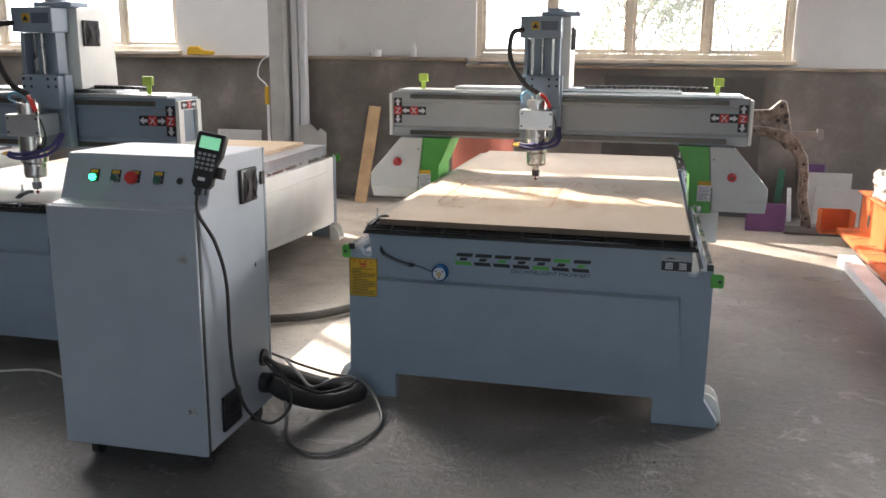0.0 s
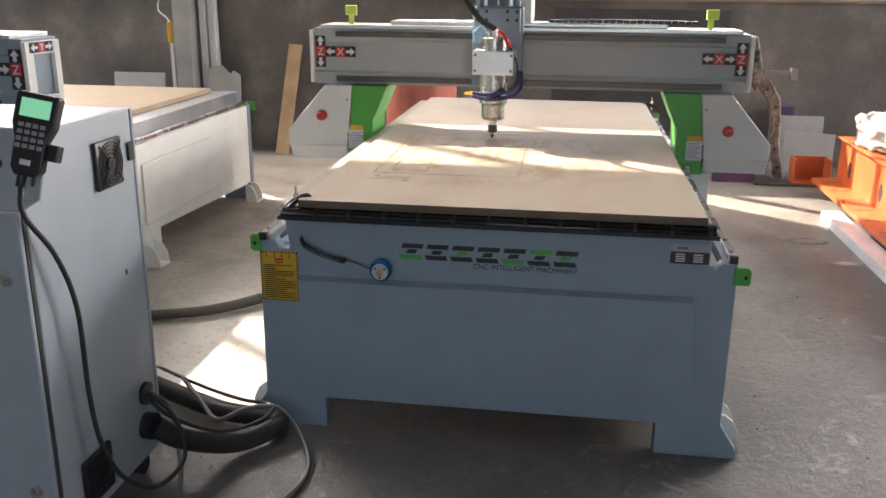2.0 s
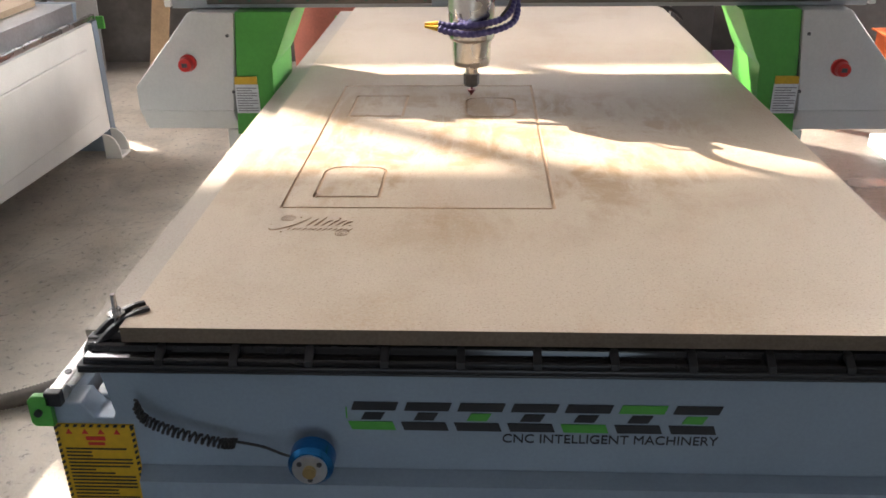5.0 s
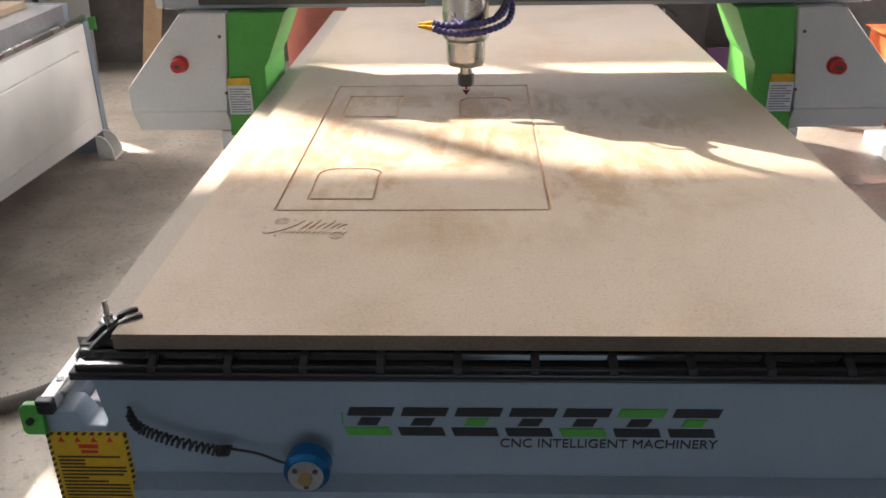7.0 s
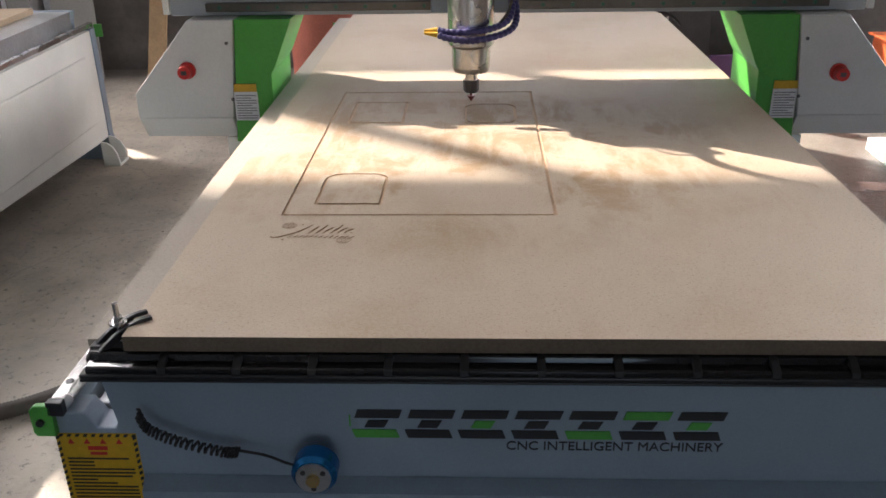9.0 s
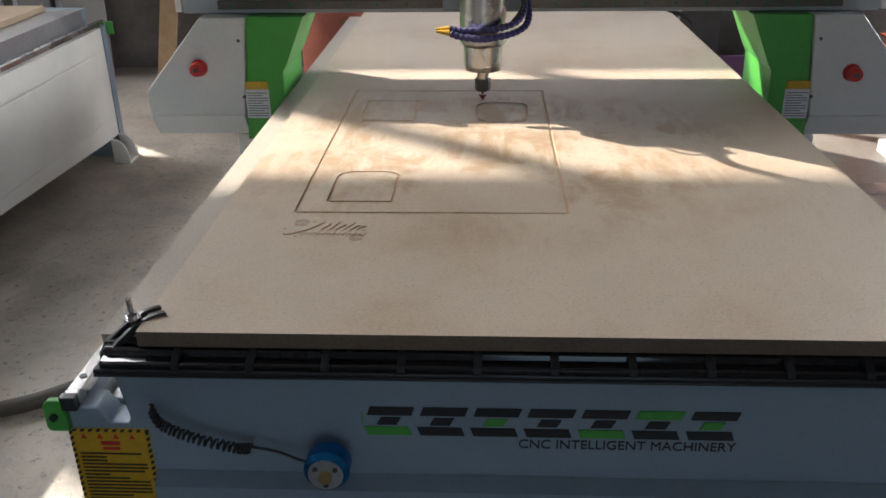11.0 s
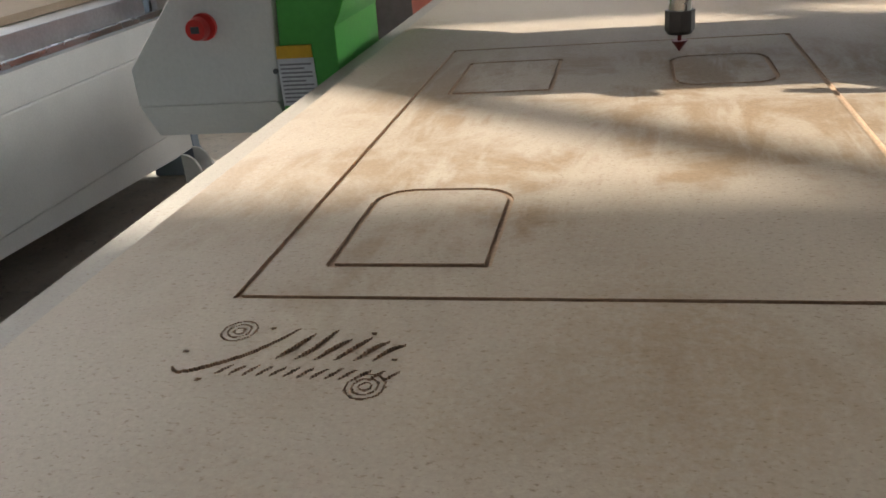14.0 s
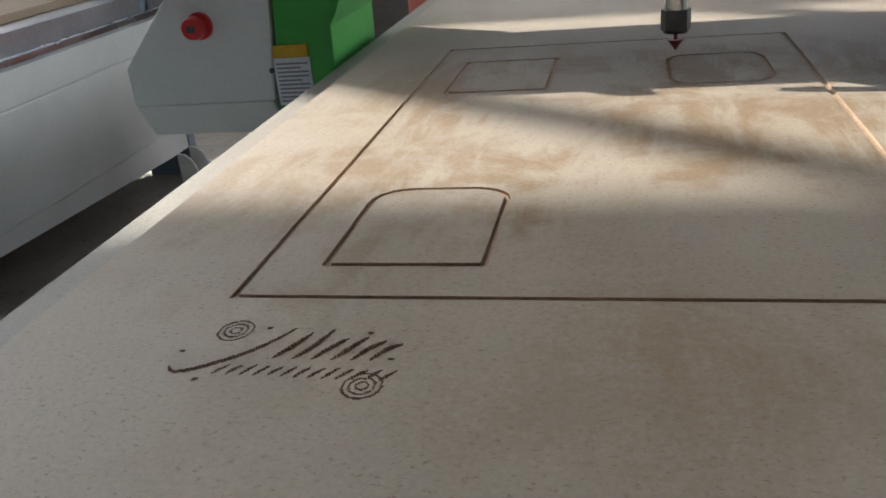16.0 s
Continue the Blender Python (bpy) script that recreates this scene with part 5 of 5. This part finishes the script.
h1 = tube(bmesh.new(), [(-0.964, -0.41, 0.185), (-0.90, -0.36, 0.12), (-0.80, -0.24, 0.05), (-0.72, -0.14, 0.045), (-0.70, -0.085, 0.045), (-0.76, -0.055, 0.045), (-0.92, -0.03, 0.045), (-1.12, 0.06, 0.045), (-1.32, 0.16, 0.045), (-1.62, 0.30, 0.045)], 0.031, 16, 0.07)
solid("cable_hose", h1, M_RUBBER, "thick black corrugated cable hose on the floor", "hose")
c1 = tube(bmesh.new(), [(-0.985, -0.395, 0.29), (-0.93, -0.37, 0.22), (-0.90, -0.40, 0.06), (-0.86, -0.50, 0.012), (-0.76, -0.60, 0.012), (-0.65, -0.60, 0.012), (-0.56, -0.45, 0.012), (-0.545, -0.28, 0.012), (-0.62, -0.13, 0.05), (-0.70, -0.07, 0.092), (-0.80, -0.10, 0.10), (-0.90, -0.12, 0.06), (-1.0, -0.02, 0.07), (-1.12, 0.1, 0.095)], 0.0078, 10)
solid("grey_cable", c1, M_GREYCABLE, "grey power cable looped on the floor", "cable")
c2 = tube(bmesh.new(), [(-0.985, -0.41, 0.28), (-0.92, -0.38, 0.20), (-0.83, -0.26, 0.10), (-0.74, -0.16, 0.091), (-0.73, -0.06, 0.094), (-0.85, -0.03, 0.092), (-1.02, 0.04, 0.094), (-1.25, 0.17, 0.094)], 0.006, 10)
solid("black_cable", c2, M_RUBBER, "thin black cable lying over the hose", "cable")
h2 = tube(bmesh.new(), [(-2.15, 0.70, 0.03), (-1.75, 0.74, 0.03), (-1.52, 0.81, 0.03), (-1.32, 0.92, 0.03), (-1.15, 1.12, 0.032), (-0.98, 1.38, 0.04), (-0.78, 1.60, 0.06)], 0.023, 16, 0.08)
solid("dust_hose", h2, M_DUSTHOSE, "dusty dark corrugated hose between the machines", "hose")
c3 = tube(bmesh.new(), [(-2.9, -0.1, 0.008), (-2.55, -0.2, 0.008), (-2.25, -0.12, 0.008), (-2.0, -0.18, 0.008), (-1.7, -0.05, 0.008)], 0.006, 8)
solid("white_cable", c3, surface("pale_cable", (0.45, 0.43, 0.40), 0.5), "pale thin cable trailing on the floor", "cable")

# ---- along the back wall ----
plank = bmesh.new()
turned(plank, -0.058, 0.058, -0.012, 0.012, 0, 0.95, pose(-2.27, 4.62, 0.0, -14, 5.5, 0), 0.002)
solid("plank", plank, M_WOOD, "tan wooden plank leaning on the wall", "plank")
sh = bmesh.new()
prism(sh, [(-2.93, 0.0), (-2.66, 0.0), (-2.64, 0.66), (-2.70, 0.70), (-2.73, 0.67), (-2.80, 0.74), (-2.93, 0.72)], "y", 4.70, 4.708)
solid("cut_sheet", sh, M_GREYBOARD, "pale cut-out sheet leaning by the column", "sheet")
solid("grey_board", turned(bmesh.new(), -0.24, 0.24, 0, 0.018, 0, 0.66, pose(-3.62, 4.72, 0.0, -8, 0, 0), 0.002), M_GREYBOARD, "pale grey board leaning on the wall", "board")
dp = bmesh.new()
turned(dp, -0.7, 0.7, 0, 0.02, 0, 1.25, pose(0.72, 4.82, 0.0, -5, 0, 0), 0.003)
solid("dark_panel", dp, M_DARKPANEL, "large dark panel leaning on the wall", "panel")
bin_ = bmesh.new()
cyl(bin_, (-0.86, 3.55, 0), (-0.86, 3.55, 0.86), 0.24, 36, 0.25)
cyl(bin_, (-0.86, 3.55, 0.86), (-0.86, 3.55, 0.93), 0.25, 36, 0.10)
solid("drum", bin_, surface("faded_red_plastic", (0.50, 0.15, 0.10), 0.6, vary=0.15), "faded red plastic drum behind the router", "drum", round_below=35)
tl = thing("hand_tool", "yellow hand tool lying on the window ledge", "tool", (-4.08, 4.95, 1.3925))
tb_ = bmesh.new()
prism(tb_, [(-0.15, 0), (0.13, 0), (0.15, 0.035), (0.02, 0.05), (-0.02, 0.085), (-0.12, 0.085), (-0.15, 0.05)], "y", -0.02, 0.035, 0.008)
part("body", tb_, M_YELLOW, tl)
pw_ = thing("power_lead", "pale wire with a yellow plug on the column", "cable")
part("wire", tube(bmesh.new(), [(-3.27, 4.85, 1.40), (-3.34, 4.78, 1.33), (-3.36, 4.74, 1.20), (-3.28, 4.72, 1.13), (-3.245, 4.70, 1.09)], 0.007, 8), M_LABELW, pw_)
part("plug", box(bmesh.new(), -3.265, -3.225, 4.67, 4.71, 0.92, 1.10, 0.012), M_YELLOW, pw_)
part("tail", box(bmesh.new(), -3.25, -3.22, 4.68, 4.69, 0.2, 0.92, 0.003), M_LABELW, pw_)
cup = bmesh.new()
cyl(cup, (-2.2, 4.97, 1.393), (-2.2, 4.97, 1.46), 0.045, 22, 0.05)
tube(cup, [(-2.245, 4.97, 1.445), (-2.285, 4.97, 1.44), (-2.285, 4.97, 1.41), (-2.245, 4.97, 1.405)], 0.006, 8)
solid("mug", cup, M_LABELW, "white mug standing on the wall ledge", "mug", round_below=40)
bt = bmesh.new()
cyl(bt, (-1.82, 4.97, 1.393), (-1.82, 4.97, 1.48), 0.022, 18)
cyl(bt, (-1.82, 4.97, 1.48), (-1.82, 4.97, 1.51), 0.022, 18, 0.008)
cyl(bt, (-1.82, 4.97, 1.51), (-1.82, 4.97, 1.53), 0.009, 12)
solid("glue_bottle", bt, M_LABELW, "small pale bottle on the wall ledge", "bottle", round_below=40)

# ---- scrap by the wall: a cast arm, boards, orange steel ----
arm = thing("scrap_casting", "dirty cast metal arm with bolt holes, leaning upright", "scrap metal")
pa = bmesh.new()
prism(pa, [(1.20, 0.80), (1.22, 0.99), (1.42, 1.0), (1.50, 1.08), (1.55, 1.07), (1.62, 0.80), (1.58, 0.66), (1.46, 0.80), (1.36, 0.84)], "y", 4.40, 4.47, 0.014)
pa = part("plate", pa, M_CAST, arm)
hl = bmesh.new()
for x, z in ((1.51, 1.03), (1.55, 0.95), (1.49, 0.91), (1.55, 0.90), (1.53, 0.80), (1.28, 0.93)):
    cyl(hl, (x, 4.3995, z), (x, 4.397, z), 0.018, 14)
part("bolt_hole", hl, M_INK, pa)
lg = bmesh.new()
rim = [(1.20, 0.79), (1.40, 0.78), (1.56, 0.72), (1.655, 0.60), (1.69, 0.46), (1.695, 0.28), (1.735, 0.12), (1.745, 0.0)]
inner = [(1.835, 0.0), (1.805, 0.14), (1.775, 0.28), (1.765, 0.48), (1.745, 0.62), (1.66, 0.76), (1.58, 0.83), (1.40, 0.86), (1.20, 0.87)]
prism(lg, rim + inner, "y", 4.33, 4.385, 0.012)
lg = part("arm", lg, M_CAST, arm)
dimple = finish("bolt_hole", cyl(bmesh.new(), (0, 0, 0), (0, -0.0022, 0), 0.013, 12), M_INK)
for x, z in ((1.30, 0.825), (1.47, 0.805), (1.64, 0.69), (1.715, 0.56), (1.728, 0.42), (1.738, 0.24), (1.775, 0.1)):
    ob = new("bolt_hole", dimple)
    ob.parent, ob.location = lg, (x, 4.3295, z)
for k, x in enumerate((1.762, 1.772)):
    part("stiffener", box(bmesh.new(), x - 0.06, x - 0.045, 4.33 - 0.018 - 0.01 * k, 4.3285, 0.14 + 0.2 * k, 0.27 + 0.2 * k, 0.003), M_CAST, lg)
rod = bmesh.new()
box(rod, 1.60, 1.80, 4.33, 4.37, 0.785, 0.83, 0.004)
box(rod, 1.80, 1.84, 4.31, 4.316, 0.765, 0.85, 0.002)
box(rod, 1.80, 1.84, 4.384, 4.39, 0.765, 0.85, 0.002)
box(rod, 1.795, 1.802, 4.31, 4.39, 0.765, 0.85, 0.002)
part("clamp", rod, M_RAIL, arm, "dull zinc-plated clamp")
solid("green_strip", turned(bmesh.new(), -0.03, 0.03, 0, 0.015, 0, 0.46, pose(1.585, 4.72, 0.0, -9, 4, 0), 0.002), M_GREENDARK, "narrow dark green strip leaning on the wall", "strip")
solid("white_strip", turned(bmesh.new(), -0.018, 0.018, 0, 0.015, 0, 0.30, pose(1.70, 4.70, 0.0, -9, -3, 0), 0.002), M_LABELW, "narrow white strip leaning on the wall", "strip")
solid("base_board", box(bmesh.new(), 1.58, 2.16, 4.12, 4.42, 0.0, 0.018, 0.003), M_DARKPANEL, "thin dark board flat on the floor", "board")
solid("grey_sheet", turned(bmesh.new(), -0.20, 0.20, 0, 0.012, 0, 0.44, pose(2.0, 4.74, 0.0, -8, 0, 0), 0.002), M_GREYBOARD, "pale grey sheet leaning on the wall", "sheet", group="sheets by the wall")
solid("grey_sheet", turned(bmesh.new(), -0.19, 0.19, 0, 0.012, 0, 0.33, pose(2.06, 4.60, 0.0, -10, 3, 0), 0.002), M_GREYBOARD, "smaller grey sheet leaning before another", "sheet", group="sheets by the wall")
ub = bmesh.new()
box(ub, 1.90, 1.912, 4.12, 4.30, 0.019, 0.205, 0.002)
box(ub, 2.15, 2.162, 4.12, 4.30, 0.019, 0.205, 0.002)
box(ub, 1.912, 2.15, 4.288, 4.30, 0.019, 0.205, 0.002)
box(ub, 1.912, 2.15, 4.12, 4.288, 0.019, 0.03, 0.002)
ub.transform(Matrix.Translation((-0.045, 0, 0)))
solid("orange_bracket", ub, M_ORANGE, "orange painted open steel bracket on the floor", "bracket")


def orange_beam():
    """A long orange folded beam: sloping foot flange, upright web with oval holes, top flange."""
    b = thing("orange_beam", "long orange painted steel beam lying along the wall side", "steel beam", (2.105, 2.4, 0), turn=-0.6)
    web = bmesh.new()
    box(web, 0, 0.010, -1.9, 1.6, 0.0, 0.397, 0.002)
    web = part("web", web, M_ORANGE, b)
    ov = bmesh.new()
    for k in range(5):
        prism(ov, [(-1.4 + k * 0.68 + 0.035 * math.cos(a), 0.215 + 0.06 * math.sin(a)) for a in [j * 0.3927 for j in range(16)]], "x", -0.0014, -0.0002)
    part("oval_hole", ov, M_INK, web)
    ft = bmesh.new()
    prism(ft, [(-0.168, 0.068), (-0.168, 0.100), (-0.002, 0.106), (-0.002, 0.096), (-0.158, 0.090), (-0.158, 0.068)], "y", -1.9, 1.6, 0.001)
    ft = part("foot_flange", ft, M_ORANGE, b)
    slot = finish("slot", prism(bmesh.new(), [(-0.15, 0.1012), (-0.15, 0.1022), (-0.02, 0.1068), (-0.02, 0.1058)], "y", -0.006, 0.006), M_INK)
    for k in range(13):
        ob = new("slot", slot)
        ob.parent, ob.location = ft, (0, -1.75 + k * 0.265, 0)
    tp = bmesh.new()
    prism(tp, [(-0.035, 0.400), (-0.035, 0.410), (0.24, 0.408), (0.24, 0.398)], "y", -1.9, 1.6, 0.001)
    part("top_flange", tp, M_ORANGE, b)
    bk = box(bmesh.new(), 0.23, 0.24, -1.9, 1.6, 0.0, 0.396, 0.002)
    part("rear_web", bk, M_ORANGE, b)
    part("end_plate", box(bmesh.new(), 0.0105, 0.2295, 1.585, 1.598, 0.03, 0.394, 0.002), M_ORANGE, b)
    return b


orange_beam()
wp = bmesh.new()
prism(wp, [(1.81, 0), (1.82, 0), (1.82, 0.052), (1.915, 0.052), (1.915, 0), (1.925, 0), (1.925, 0.062), (1.81, 0.062)], "y", 0.6, 3.15, 0.001)
solid("steel_profile", wp, surface("galvanised", (0.70, 0.72, 0.75), 0.4, 0.3, vary=0.12), "pale galvanised channel profile on the floor", "metal profile")


def crumpled(name, place, size, squash, seed, material, label, category, rough=1.0, fold=0.0):
    noise.seed_set(seed)
    bm = bmesh.new()
    bmesh.ops.create_icosphere(bm, subdivisions=5, radius=size)
    for v in bm.verts:
        n = v.co.normalized()
        f = 1 + 0.30 * noise.noise(n * 1.7) + rough * (0.16 * abs(noise.noise(n * 4.5)) + 0.10 * noise.noise(n * 9))
        f += fold * (0.5 - abs(noise.noise(n * 2.6 + Vector((seed, 0, 0))))) * 1.3
        v.co = Vector((n.x * squash[0], n.y * squash[1], max(n.z * squash[2], -0.55 * squash[2]))) * size * f
    lo = min(v.co.z for v in bm.verts)
    for v in bm.verts:
        v.co += Vector(place) - Vector((0, 0, lo))
    return solid(name, bm, material, label, category, round_below=55)


M_FILM, _t, _b = nodes_of("plastic_film")
_b.inputs["Base Color"].default_value, _b.inputs["Roughness"].default_value = (0.62, 0.60, 0.57, 1), 0.25
_b.inputs["Transmission Weight"].default_value = 0.5
crumpled("plastic_bag", (2.255, 3.50, 0.409), 0.18, (0.75, 1.9, 0.72), 3, M_FILM, "crumpled clear plastic bag on the beam", "plastic bag", 0.12, 0.38)
crumpled("plastic_bag", (2.29, 2.75, 0.409), 0.14, (0.8, 1.8, 0.6), 8, M_FILM, "crumpled clear plastic bag on the beam", "plastic bag", 0.12, 0.5)
crumpled("plastic_scrap", (1.62, 2.62, 0.0), 0.07, (1.6, 0.8, 0.03), 5, M_FILM, "scrap of clear film on the floor", "plastic scrap")
crumpled("plastic_scrap", (1.72, 2.2, 0.0), 0.06, (1.5, 0.7, 0.03), 6, M_FILM, "scrap of clear film on the floor", "plastic scrap")
solid("purple_panel", turned(bmesh.new(), -0.16, 0.16, 0, 0.03, 0, 0.235, pose(1.44, 4.20, 0.0, -6, 0, 4), 0.004), M_PURPLE, "dull purple plastic panel standing by the wall", "panel", group="purple panels")
solid("purple_panel", turned(bmesh.new(), -0.09, 0.09, 0, 0.02, 0, 0.50, pose(1.90, 4.86, 0.0, -4, 0, 0), 0.004), M_PURPLE, "purple plastic panel behind the grey sheets", "panel", group="purple panels")

# litter: chips and fibres too many to count
rnd = random.Random(11)
lit_v, lit_f = [], []
for k in range(800):
    x, y = rnd.uniform(-2.3, 2.0), rnd.uniform(-1.6, 4.2)
    if k % 16 == 0:
        x, y = -0.78 + rnd.gauss(0, 0.05), -0.30 + rnd.gauss(0, 0.035)
    elif k % 3 == 0:
        x = 0.85 + abs(rnd.gauss(0, 0.45))
        if 1.78 < x:
            continue
    if -0.85 < x < 0.8 and y > -0.02:
        continue
    a, s, w = rnd.uniform(0, 3.14), rnd.uniform(0.001, 0.004), rnd.uniform(0.0005, 0.0016)
    d, e = Vector((math.cos(a), math.sin(a), 0)) * s, Vector((-math.sin(a), math.cos(a), 0)) * w
    n, h = len(lit_v), rnd.uniform(0.001, 0.004)
    base = [Vector((x, y, 0.0003)) + q for q in (-d - e, d - e, d + e * 0.4, -d * 0.6 + e)]
    lit_v += base + [q + Vector((0, 0, h)) for q in base]
    lit_f += [(n + 3, n + 2, n + 1, n), (n + 4, n + 5, n + 6, n + 7)] + [(n + i, n + (i + 1) % 4, n + 4 + (i + 1) % 4, n + 4 + i) for i in range(4)]
mesh = bpy.data.meshes.new("floor_litter")
mesh.from_pydata(lit_v, [], lit_f)
mesh.materials.append(surface("chips", (0.27, 0.225, 0.18), 0.8, scale=0.9, vary=0.7))
tagged(new("floor_litter", mesh), "small wood chips and grit on the floor", "litter", kind="stuff")
